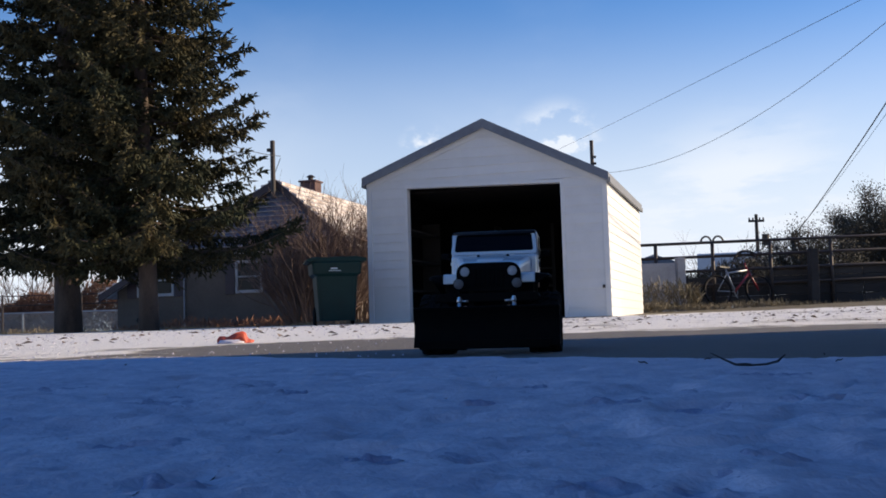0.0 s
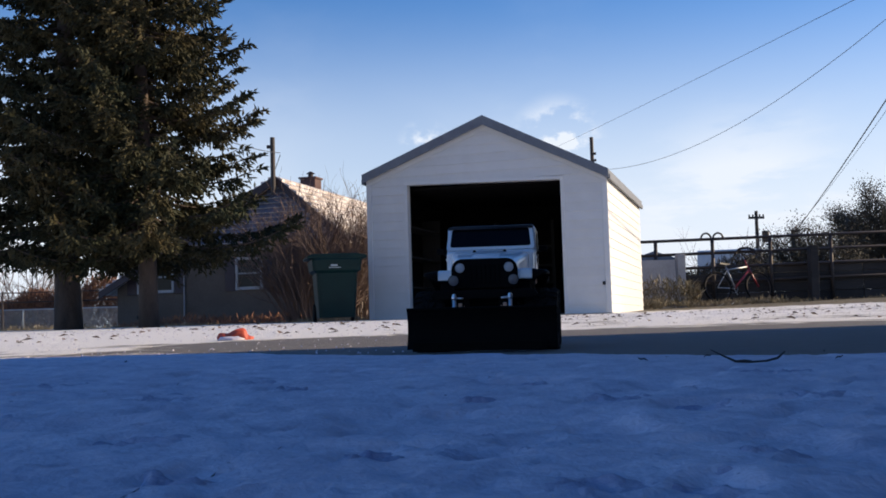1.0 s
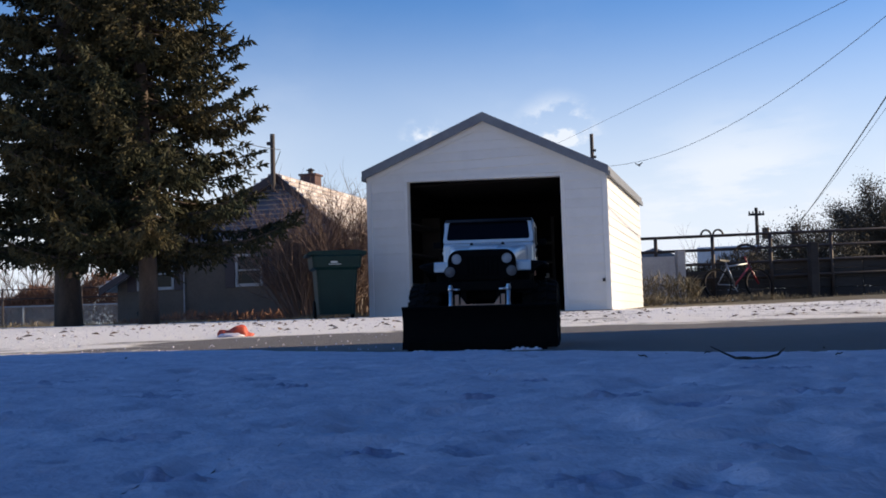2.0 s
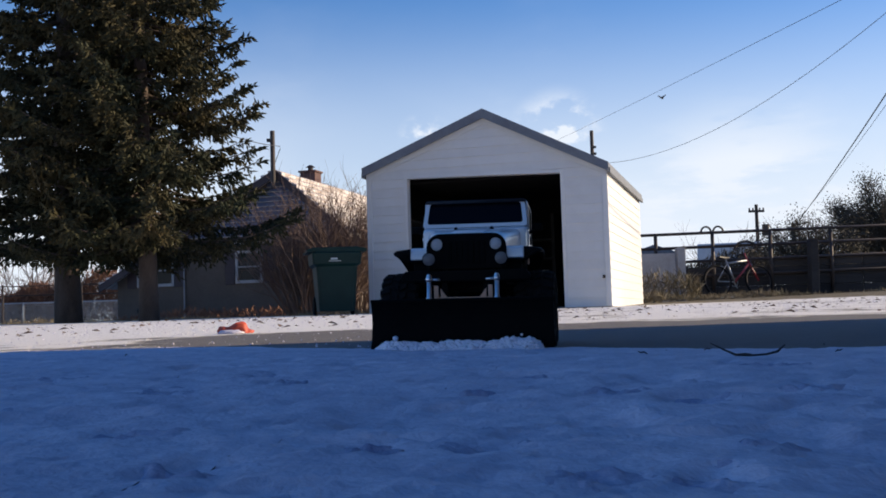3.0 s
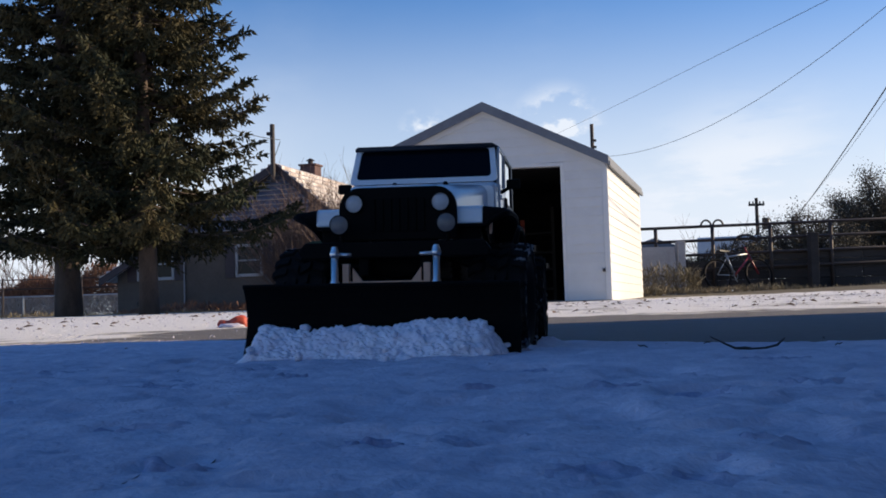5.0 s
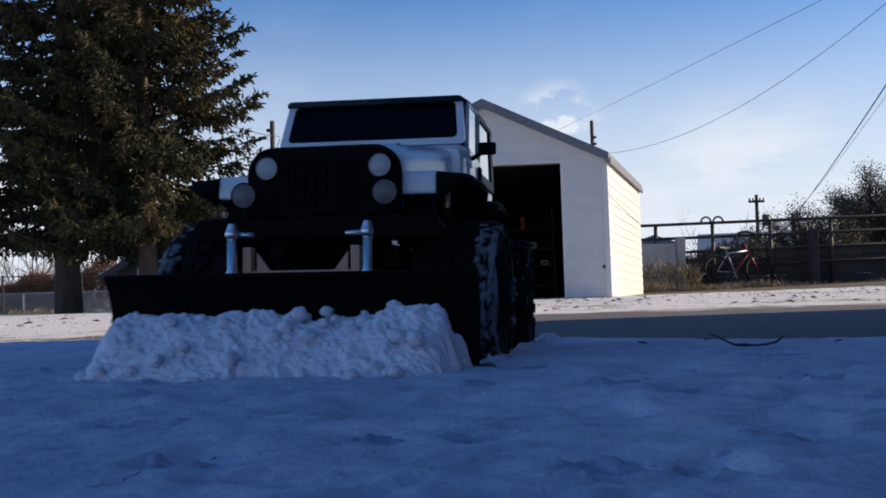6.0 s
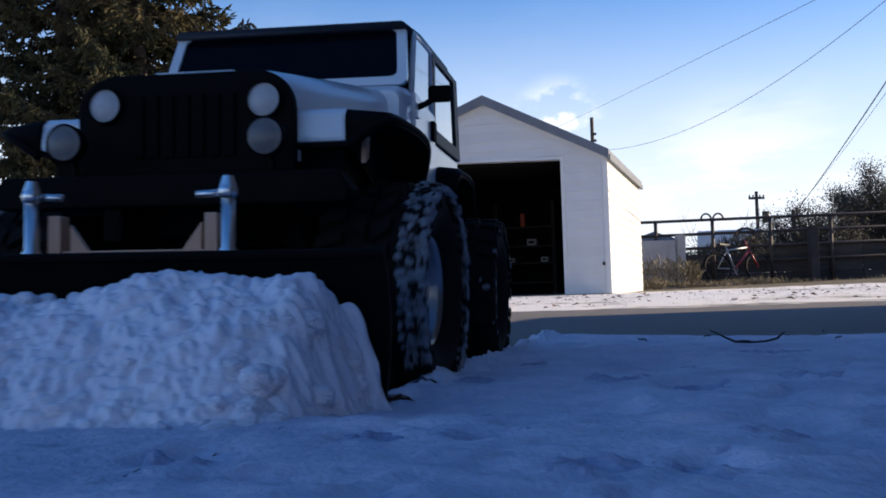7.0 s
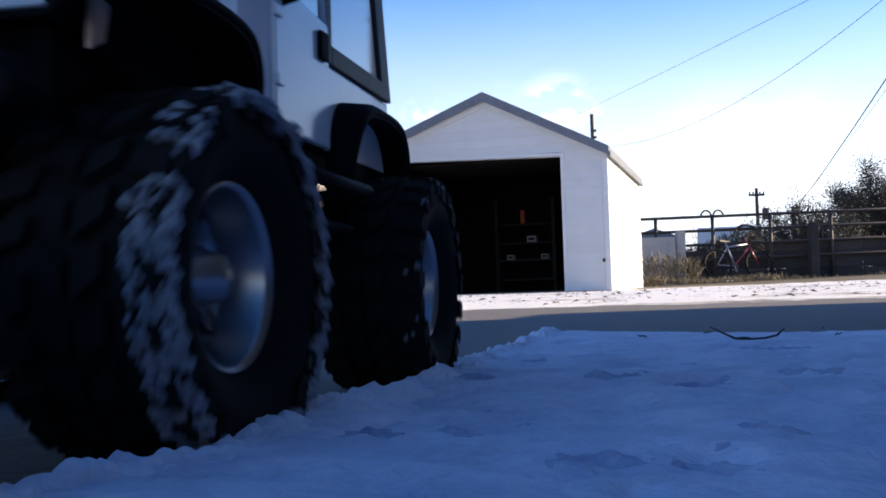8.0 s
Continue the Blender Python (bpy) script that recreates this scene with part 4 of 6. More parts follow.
    # screen: frame round a dark pane, leaning back
    zb, zt, yb, yt = 0.2305, 0.2835, 0.1235, 0.1480

    def on_screen(x, k):
        return x, yb + (yt - yb) * k, zb + (zt - zb) * k

    def slab(poly, thick, mat, name, label=""):
        bm = bmesh.new()
        front = [bm.verts.new(on_screen(x, k)) for x, k in poly]
        backv = [bm.verts.new((v.co.x, v.co.y + thick, v.co.z - thick * 0.4)) for v in front]
        bm.faces.new(front[::-1]); bm.faces.new(backv)
        for i in range(len(front)):
            j = (i + 1) % len(front)
            bm.faces.new((front[i], front[j], backv[j], backv[i]))
        return part(name, bm, mat, T, label)

    def rounded_quad(hb, ht, k0, k1, r):
        pts, rk = [], r / 0.06
        for sx, hw, k, a0 in ((1, hb, k0, 270), (1, ht, k1, 0), (-1, ht, k1, 90), (-1, hb, k0, 180)):
            cx, ck = sx * (hw - r), k + (rk if k == k0 else -rk)
            pts += [(cx + r * math.cos(radians(a0 + 18 * i)), ck + rk * math.sin(radians(a0 + 18 * i))) for i in range(6)]
        return pts
    outer, inner = rounded_quad(0.1000, 0.0955, 0.0, 1.0, 0.006), rounded_quad(0.0918, 0.0885, 0.135, 0.915, 0.0055)
    bm = bmesh.new()
    rings = []
    for poly, dy in ((outer, 0.0), (inner, 0.0), (inner, 0.006), (outer, 0.006)):
        rings.append([bm.verts.new((on_screen(x, k)[0], on_screen(x, k)[1] + dy, on_screen(x, k)[2])) for x, k in poly])
    for a, b in zip(rings, rings[1:] + rings[:1]):
        for i in range(len(a)):
            j = (i + 1) % len(a)
            bm.faces.new((a[i], a[j], b[j], b[i]))
    part("windscreen_frame", bm, BODYWHITE, T)
    bm = bmesh.new()
    f1 = [bm.verts.new((x, on_screen(x, k)[1] + 0.003, on_screen(x, k)[2])) for x, k in rounded_quad(0.0935, 0.0900, 0.11, 0.94, 0.0055)]
    f2 = [bm.verts.new((v.co.x, v.co.y + 0.002, v.co.z)) for v in f1]
    bm.faces.new(f1); bm.faces.new(f2)
    for i in range(len(f1)):
        j = (i + 1) % len(f1)
        bm.faces.new((f1[i], f1[j], f2[j], f2[i]))
    part("windscreen", bm, TINT, T, "dark tinted windscreen")
    # nose: black grille panel with slots, lamps
    gpoly = [(p[0], p[2]) for p in rounded(0.0700, 0.142, 0.2045, 0.024, 0, 7)]
    grille = part("grille", prism(gpoly, "y", -0.0635, -0.0560, 0.0015), BLACK, T, "black grille panel")
    for i in range(7):
        x = (i - 3) * 0.0098
        part("slot", box(x - 0.0034, x + 0.0034, -0.0655, -0.0625, 0.152, 0.191, 0.001), BLADE, grille)
    for s in (-1, 1):
        hl = part("headlamp", disc(s * 0.0513, -0.0665, -0.060, 0.1855, 0.0102, dome=0.003), LENS, T, "round frosted headlamp lens", smooth=True)
        rg = part("bezel", lathe([(-0.002, 0.0102), (0.002, 0.0102), (0.0025, 0.0112), (-0.002, 0.0112)], 28, closed=True), BLACK, hl)
        rg.matrix_basis = Matrix.Translation((s * 0.0513, -0.0655, 0.1855)) @ pose(0, 0, 0, 0, 0, 90)
        fg = part("fog_lamp", disc(s * 0.0621, -0.0965, -0.086, 0.1586, 0.0104, dome=0.003), FOGLENS, T, "round smoked auxiliary lamp", smooth=True)
        sh = part("lamp_shell", lathe([(0, 0.006), (0.006, 0.011), (0.014, 0.0116), (0.0145, 0.0106), (0.004, 0.0105)], 28), BLACK, fg, smooth=True)
        sh.matrix_basis = Matrix.Translation((s * 0.0621, -0.0815, 0.1586)) @ pose(0, 0, 0, 0, 0, -90)
        part("lamp_stem", tube([(s * 0.0621, -0.082, 0.149), (s * 0.0621, -0.080, 0.136)], 0.0022, 8), BLACK, fg)
    part("bumper", prism([(-0.108, 0.120), (0.108, 0.120), (0.112, 0.128), (0.104, 0.139), (-0.104, 0.139), (-0.112, 0.128)], "y", -0.092, -0.070, 0.002), BLACK, T, "black front bumper")
    part("mount_plate", prism([(-0.042, 0.148), (-0.033, 0.152), (-0.029, 0.166), (-0.040, 0.168)], "x", 0.1055, 0.1085, 0.0006), WOOD, T, "raw wooden mounting plate")
    # underbody
    for s in (-1, 1):
        part("chassis_rail", box(s * 0.036 - 0.006, s * 0.036 + 0.006, -0.085, 0.378, 0.100, 0.122, 0.002), BLACK, T)
        for off in (0, AXLE):
            d = part("suspension_damper", tube([(s * 0.056, off + 0.012, 0.145), (s * 0.060, off + 0.012, 0.082)], 0.0052, 10), BLACK, T)
            part("coil", tube([(s * (0.0563 + 0.003 * k / 40) + 0.0068 * math.cos(k * 0.95), off + 0.012 + 0.0068 * math.sin(k * 0.95), 0.140 - 0.045 * k / 40) for k in range(41)], 0.0011, 5), BLACK, d)
            part("link", tube([(s * 0.05, off, 0.066), (s * 0.034, off + (0.12 if off == 0 else -0.12), 0.098)], 0.0035, 8), BLACK, T)
    for off in (0, AXLE):
        ax = part("axle", tube([(-0.10, off, RADIUS), (0.10, off, RADIUS)], 0.0075, 12), BLACK, T)
        dpart = bmesh.new()
        bmesh.ops.create_icosphere(dpart, subdivisions=3, radius=0.019)
        part("differential", dpart, BLACK, ax, smooth=True).location = (0.0, off, RADIUS)
    part("gearbox", box(-0.028, 0.028, 0.10, 0.24, 0.084, 0.118, 0.005), BLACK, T)
    part("motor_plate", box(-0.034, 0.034, -0.052, 0.07, 0.104, 0.149, 0.004), BLACK, T)
    for s in (-1, 1):
        for off in (0, AXLE):
            w = new("wheel")
            w.empty_display_size = 0.03
            w.parent = TRUCK
            w.location = (s * TRACK, off, RADIUS)
            build_tyre(w, s, off == 0)
            WHEELS.append(w)
    bpy.context.view_layer.update()


build_truck()
PLOUGH = thing("plough", Matrix(), "", "")
PLOUGH.parent = TRUCK
for key in ("label", "category"):
    if key in PLOUGH:
        del PLOUGH[key]


def build_plough():
    P = PLOUGH
    # concave blade
    n, hw, arc = 10, 0.150, []
    for i in range(n + 1):
        k = i / n
        arc.append((-0.158 - 0.016 * (2 * k - 1) ** 2 - 0.006 * (1 - k), 0.006 + 0.080 * k))
    poly = arc + [(y + 0.0035, z) for y, z in arc[::-1]]
    blade = part("blade", prism(poly, "x", -hw, hw), BLADE, P, "black curved plough blade")
    part("top_edge", tube([(-hw, -0.1735, 0.0865), (hw, -0.1735, 0.0865)], 0.0026, 8), BLADE, P)
    part("cutting_edge", box(-hw + 0.012, hw - 0.020, -0.1835, -0.1800, 0.002, 0.020, 0.0008), BLADE, P)
    for x in (-0.12, -0.06, 0.0, 0.06, 0.12):
        part("rib", prism([(-0.150, 0.012), (-0.1640, 0.082), (-0.146, 0.079), (-0.136, 0.02)], "x", x - 0.002, x + 0.002), BLADE, P)
    for s in (-1, 1):
        part("push_arm", tube([(s * 0.040, -0.150, 0.045), (s * 0.038, -0.06, 0.085), (s * 0.036, 0.02, 0.100)], 0.0048, 8), BLACK, P)


def build_mount():
    """The dampers and the wooden frame behind the blade."""
    m = new("plough_mount")
    m.empty_display_size = 0.03
    m.parent = TRUCK
    m.location = (0, 0, -0.0065)
    for s in (-1, 1):
        sh = part("damper", lathe([(0, 0.0040), (0.028, 0.0040), (0.030, 0.0054), (0.064, 0.0054), (0.066, 0.0040)], 20), CHROME, m, "polished aluminium damper standing on the blade", smooth=True)
        sh.matrix_basis = Matrix.Translation((s * 0.0568, -0.1375, 0.1275)) @ pose(0, 0, 0, 0, 90, 0)
        ball = bmesh.new()
        bmesh.ops.create_uvsphere(ball, u_segments=16, v_segments=10, radius=0.0056)
        part("ball_end", ball, CHROME, m, "polished ball joint", smooth=True).location = (s * 0.0568, -0.1375, 0.1290)
        part("cap", tube([(0, 0, 0.003), (0, 0, 0.0085)], [0.0048, 0.003], 12), CHROME, m).location = (s * 0.0568, -0.1375, 0.1290)
        part("cross_pin", tube([(s * 0.052, -0.1365, 0.1285), (s * 0.0385, -0.1365, 0.1280)], 0.0021, 10), CHROME, m, smooth=True)
        part("wooden_post", box(s * 0.0455 - 0.0036, s * 0.0455 + 0.0036, -0.1345, -0.1240, 0.060, 0.1185, 0.0006), WOOD, m, "raw wooden upright")
        part("gusset", prism([(s * 0.0385, 0.089), (s * 0.020, 0.089), (s * 0.0385, 0.114)] if s > 0 else [(s * 0.0385, 0.089), (s * 0.0385, 0.114), (s * 0.020, 0.089)], "y", -0.1300, -0.1260, 0.0005), WOOD, m)
    part("wooden_crossbar", box(-0.0415, 0.0415, -0.1330, -0.1255, 0.0905, 0.0990, 0.0006), WOOD, m, "raw wooden crossbar")


build_mount()
build_plough()

# ---- snow before the blade ----
CLUMPS = []


def clump_mesh(k):
    """A lump of fluffy snow: soft knobs at two scales under fine grain."""
    bm = bmesh.new()
    bmesh.ops.create_icosphere(bm, subdivisions=5, radius=1)
    o = Vector((k * 7.7, k * 3.1, 0))
    for v in bm.verts:
        d = v.co.normalized()
        w = d + 0.10 * noise.noise_vector(d * 5 + o)
        a, b = noise.voronoi(w * 2.6 + o)[0][0], noise.voronoi(w * 6.5 + o)[0][0]
        r = 0.94 + 0.20 * noise.noise(d * 1.3 + o) + 0.17 * (0.5 - a * a) + 0.085 * (0.5 - b) + 0.045 * noise.noise(d * 17 + o) + 0.05 * noise.noise(d * 33 + o)
        v.co = d * r
    me = bpy.data.meshes.new("snow_clump")
    bm.to_mesh(me)
    bm.free()
    me.materials.append(FLUFF)
    me.polygons.foreach_set("use_smooth", [True] * len(me.polygons))
    return me


def blade_time(y):
    """When the blade's middle comes to y."""
    ts = np.linspace(0, 8, 161)
    return float(np.interp(-y, [-(truck_at(t) @ Vector((0, -0.172, 0))).y for t in ts], ts))


HEAP = []


def fluff(x, y, seed, coarse=0.006):
    """Soft knobs and grain of loose snow."""
    x, y = np.asarray(x, float), np.asarray(y, float)
    u, v = 0.8 * x - 0.6 * y, 0.6 * x + 0.8 * y
    p, q = x * 0.28 + y * 0.96, y * 0.28 - x * 0.96
    k, h = wave(u, v, seed, 0.017), wave(p, q, seed + 1, 0.0085)
    g = wave(v, u, seed + 4, 0.0044)
    return coarse * (np.sqrt(k * k + 0.05) - 0.35) + 0.0036 * (np.sqrt(h * h + 0.03) - 0.3) + 0.0024 * (np.sqrt(g * g + 0.02) - 0.3) + 0.0012 * wave(p, q, seed + 2, 0.0030)


def build_heap():
    """The heap before the blade, in mounds that surface one after the other as it grows."""
    for j, (t0, H, ahead) in enumerate(((1.5, 0.024, 0.055), (2.4, 0.040, 0.070), (3.2, 0.049, 0.082), (4.2, 0.056, 0.095), (4.7, 0.062, 0.108), (5.2, 0.067, 0.120), (5.8, 0.071, 0.134))):
        us, ks = np.linspace(-0.150, 0.162, 280), np.linspace(0, 1, 150)
        U, K = np.meshgrid(us, ks)
        rim = 0.006 * wave(U, K * ahead, 40 + j, 0.03)
        far = 0.0 if j < 4 else 0.006
        ends = smooth_step(-0.150, -0.118, U + rim) * smooth_step(0.149 + far, 0.116 + far * 1.6, U + rim + 0.010 * K)
        prof = (0.86 + 0.14 * smooth_step(0, 0.16, K)) * (1 - smooth_step(0.12, 1.05, K + 0.5 * rim / ahead))
        Z = H * prof * ends * (1 + 0.15 * wave(U, K * 0.02, 50 + j, 0.055) + 0.08 * wave(U, K * ahead, 60 + j, 0.026))
        live = smooth_step(0.0, 0.012, Z)
        X, Y = U.copy(), -0.176 - ahead * K
        # knobs stand out along the surface's own normal
        along, down = np.stack([np.gradient(q, axis=1) for q in (X, Y, Z)], -1), np.stack([np.gradient(q, axis=0) for q in (X, Y, Z)], -1)
        N = np.cross(down, along)
        N /= np.linalg.norm(N, axis=-1, keepdims=True) + 1e-9
        arc = np.cumsum(np.linalg.norm(down, axis=-1), axis=0)
        D = live * fluff(U, arc, 80 + 5 * j, 0.0040)
        X, Y, Z = X + N[..., 0] * D, Y + N[..., 1] * D, Z + N[..., 2] * D - 0.004
        v = np.stack([X, Y, Z], -1).reshape(-1, 3).tolist()
        n = len(us)
        f = [(r * n + i, (r + 1) * n + i, (r + 1) * n + i + 1, r * n + i + 1) for r in range(len(ks) - 1) for i in range(n - 1)]
        ob = raw("snow_heap", v, f, HEAPSNOW, smooth=True)
        tagged(ob, "soft fluffy snow heaped before the plough blade", "snow", "snow heap before the plough", "stuff")
        HEAP.append((ob, t0, H))


build_heap()


def build_clumps():
    meshes = [clump_mesh(k) for k in (5, 6, 7, 8)]
    rr = random.Random(11)
    for t0, H, ahead, n in ((2.4, 0.034, 0.070, 18), (3.4, 0.043, 0.082, 22), (4.2, 0.050, 0.095, 34), (4.8, 0.060, 0.108, 60), (5.3, 0.066, 0.120, 90), (5.9, 0.070, 0.134, 190)):
        for i in range(n):
            k = rr.random()
            x = rr.uniform(0.095, 0.156) if rr.random() < 0.32 else rr.uniform(-0.140, 0.12)
            end = float(smooth_step(-0.150, -0.118, x) * smooth_step(0.155, 0.122, x + 0.010 * k))
            z = H * (1 - float(smooth_step(0.12, 1.05, k))) * end
            s = rr.uniform(0.0028, 0.0068) * (0.55 + 0.45 * H / 0.07)
            ob = new("snow_clump", rr.choice(meshes))
            tagged(ob, "small soft lump of snow on the heap", "snow", "lumps on the heap", "stuff")
            ob.scale = (s * rr.uniform(1.0, 1.4), s, s * rr.uniform(0.75, 1.0))
            if x > 0.142:
                k *= 0.3
            CLUMPS.append((ob, x, -0.176 - ahead * k, max(z - 0.004 - 0.35 * s, 0.0), s, t0 + rr.uniform(0, 0.6), rr.uniform(0, 360)))


build_clumps()


# the low ridge that the blade's end leaves along the lane
BERM = []


def build_berm():
    edges = np.arange(0.10, 1.75, 0.075)
    for y0, y1 in zip(edges, edges[1:]):
        ys, ws = np.linspace(y0, y1, 44), np.linspace(-0.036, 0.046, 58)
        W, Yg = np.meshgrid(ws, ys)
        X = lane_x(Yg) + LANE_HALF + W
        high = 0.0085 - 0.002 * smooth_step(0.5, 1.5, Yg)
        ridge = np.exp(-((W - 0.002 - 0.008 * wave(Yg, Yg * 0, 90, 0.05)) / 0.0175) ** 2) * high * (1 + 0.25 * wave(X, Yg, 91, 0.03))
        Z = -0.004 + (0.012 * smooth_step(-0.036, -0.008, W) * smooth_step(0.046, 0.028, W) + ridge) + smooth_step(0.001, 0.007, ridge) * fluff(X, Yg, 95, 0.0048)
        v = np.stack([X + 0.002 * wave(X, Yg, 92, 0.008), Yg, Z], -1).reshape(-1, 3).tolist()
        n = len(ws)
        f = [(r * n + i, r * n + i + 1, (r + 1) * n + i + 1, (r + 1) * n + i) for r in range(len(ys) - 1) for i in range(n - 1)]
        ob = raw("snow_ridge", v, f, RIDGESNOW, smooth=True)
        tagged(ob, "low ridge of loose snow beside the ploughed lane", "snow", "ridge beside the lane", "stuff")
        BERM.append((ob, (y0 + y1) / 2))


build_berm()


# ---- houses beyond the view that shade the yard ----
def build_neighbours():
    n = thing("neighbour_house", pose(0, 0, 0), "plain brown house wall that shades the snowy yard", "house", kind="structure")
    part("wall", box(1.85, 7.5, -7.0, 3.37, -0.05, 3.6), DARKSTUCCO, n)
    part("roof", prism([(1.65, 3.6), (7.8, 3.6), (4.7, 5.6)], "y", -7.3, 3.5), SHINGLE, n)
    s = thing("neighbour_shed", pose(0, 0, 0), "low brown lean-to beside the house wall", "shed", kind="structure")
    part("wall", prism([(3.38, -0.05), (4.12, -0.05), (4.12, 1.10), (3.38, 1.18)], "x", 3.4, 5.5), DARKSTUCCO, s)


build_neighbours()


# ---- spruces ----
def build_spruce(x, y, height, reach, trunk, seed, first=0.9, label=""):
    rr = np.random.RandomState(seed)
    z0 = float(lie(x, y))
    t = thing("spruce", pose(x, y, z0), label, "tree", "spruces by the house")
    pts, rad = [], []
    for i in range(15):
        k = i / 14
        pts.append((0.05 * math.sin(k * 5 + seed), 0.05 * math.cos(k * 4 + seed), -0.05 + k * height))
        rad.append(trunk * (1 - k) ** 0.85 + 0.012 + 0.10 * trunk * max(0, 1 - k * 14))
    part("trunk", tube(pts, rad, 14), BARK, t, "rough grey-brown trunk", smooth=True)
    V, F = [], []
    z = first
    top = min(height, 8.2)
    while z < top:
        k = z / height
        rmax = reach * (1 - k) ** 0.75 * (0.72 + 0.28 * min(1, z / 1.6))
        n = 8
        a0 = rr.rand() * 6.28
        for b in range(n):
            a = a0 + b * math.tau / n + rr.normal() * 0.16
            L = rmax * rr.uniform(0.68, 1.12)
            zz = z + rr.normal() * 0.07
            droop = rr.uniform(0.22, 0.5) * (1.15 - k)
            pl = []
            for i in range(9):
                q = i / 8
                r = L * q
                pl.append(np.array([math.cos(a) * r, math.sin(a) * r, zz - droop * L * 0.75 * q * (1 - 0.62 * q) * 1.6 + 0.16 * L * q ** 3]))
            part("limb", tube([tuple(p) for p in pl], [0.028 * (1 - 0.85 * i / 8) * (0.6 + L / 4) for i in range(9)], 4, caps=False), BARK, t)
            # hanging sprays along the limb
            m = int(52 * L / 1.6) + 8
            ct, st = math.cos(a), math.sin(a)
            for j in range(m):
                q = rr.uniform(0.16, 1.0) ** 0.8
                i = min(int(q * 8), 7)
                p = pl[i] + (pl[i + 1] - pl[i]) * (q * 8 - i)
                side = rr.choice([-1, 1])
                ln = (0.10 + 0.42 * (1 - q) * rr.rand() + 0.10 * rr.rand()) * (0.55 + 0.35 * L)
                out = np.array([ct * 0.55 - st * side * 0.85, st * 0.55 + ct * side * 0.85, -rr.uniform(0.15, 0.95)])
                if q > 0.93:
                    out = np.array([ct, st, 0.15])
                out /= np.linalg.norm(out)
                # needles: short tapered tufts off the spray
                c = max(4, int(ln / 0.042))
                for e in range(c):
                    s = e / c
                    base = p + out * ln * s + rr.normal(size=3) * 0.012
                    d = out * 0.75 + rr.normal(size=3) * 0.55 + np.array([0, 0, -0.12])
                    d /= np.linalg.norm(d)
                    le = rr.uniform(0.07, 0.15)
                    w = rr.uniform(0.014, 0.027)
                    u = np.cross(d, rr.normal(size=3))
                    u /= np.linalg.norm(u) + 1e-6
                    v = np.cross(d, u)
                    mid = base + d * le * 0.42
                    o = len(V)
                    V += [base, mid + u * w, mid - u * 0.5 * w + v * 0.87 * w, mid - u * 0.5 * w - v * 0.87 * w, base + d * le]
                    F += [(o, o + 1, o + 2), (o, o + 2, o + 3), (o, o + 3, o + 1), (o + 4, o + 2, o + 1), (o + 4, o + 3, o + 2), (o + 4, o + 1, o + 3)]
        z += 0.27 + 0.05 * rr.rand()
    ob = raw("crown", np.array(V).tolist(), F, NEEDLE, t, "dark green drooping needle sprays", smooth=False)
    return t


build_spruce(-5.80, 16.6, 10.5, 2.45, 0.19, 3, 1.5, "tall dark green spruce with a thick trunk")
build_spruce(-4.38, 15.75, 9.0, 2.32, 0.13, 8, 1.3, "tall spruce with low drooping boughs in the sun")


# ---- bare shrubs ----
def build_shrub(name, x, y, height, spread, stems, seed, mat, label, category="shrub", twigs=5, thick=0.012, parts=4):
    rr = random.Random(seed)
    z0 = float(lie(x, y)) - 0.02
    sh = thing(name, pose(x, y, z0), label, category)
    for g in range(parts):
        bm = bmesh.new()

        def grow(p, d, ln, r, depth):
            pts = [p]
            for i in range(3):
                d = (d + Vector((rr.gauss(0, 0.16), rr.gauss(0, 0.16), rr.gauss(0.03, 0.10)))).normalized()
                pts.append(pts[-1] + d * ln / 3)
            tube(pts, [r, r * 0.85, r * 0.65, r * 0.45], 3, bm, caps=False)
            if depth:
                for i in range(twigs):
                    k = rr.choice((1, 2, 3))
                    e = (d + Vector((rr.gauss(0, 0.5), rr.gauss(0, 0.5), rr.gauss(0.1, 0.35)))).normalized()
                    grow(pts[k], e, ln * rr.uniform(0.4, 0.65), r * 0.5, depth - 1)
        for s in range(stems // parts):
            a, q = rr.uniform(0, math.tau), rr.random() ** 0.5
            base = Vector((math.cos(a) * q * spread * 0.35, math.sin(a) * q * spread * 0.25, 0))
            d = Vector((math.cos(a) * q * spread / height * 0.9, math.sin(a) * q * spread / height * 0.6, 1)).normalized()
            grow(base, d, height * rr.uniform(0.45, 0.68), thick * rr.uniform(0.7, 1.3), 2)
        tagged(part("bough", bm, mat, sh), kind="stuff")
    return sh


build_shrub("lilac_bush", -2.75, 22.6, 2.65, 1.9, 150, 4, TWIG, "leafless brown lilac bush in front of the house", twigs=5, thick=0.017)
build_shrub("lilac_bush", -1.9, 23.6, 2.5, 1.3, 90, 9, TWIG, "leafless brown lilac bush beside the bin", twigs=5, thick=0.016)
build_shrub("bare_tree", -2.6, 45, 5.9, 2.2, 12, 14, TWIG, "far leafless tree behind the house roof", "tree", 6, 0.024)
build_shrub("bare_tree", -17.5, 46, 4.4, 2.8, 20, 15, TWIG, "far leafless shrub beyond the wire fence", "tree", 5, 0.035)
build_shrub("bare_tree", -19.8, 44, 4.6, 2.4, 16, 35, TWIG, "far leafless shrub beyond the wire fence", "tree", 5, 0.035)
build_shrub("bare_tree", 15.3, 52, 3.6, 3.0, 14, 16, TWIG, "spindly leafless tree beyond the pipe fence", "tree", 5, 0.03)
build_shrub("bare_tree", 13.2, 50, 3.2, 2.0, 10, 17, TWIG, "spindly leafless tree beyond the pipe fence", "tree", 5, 0.03)


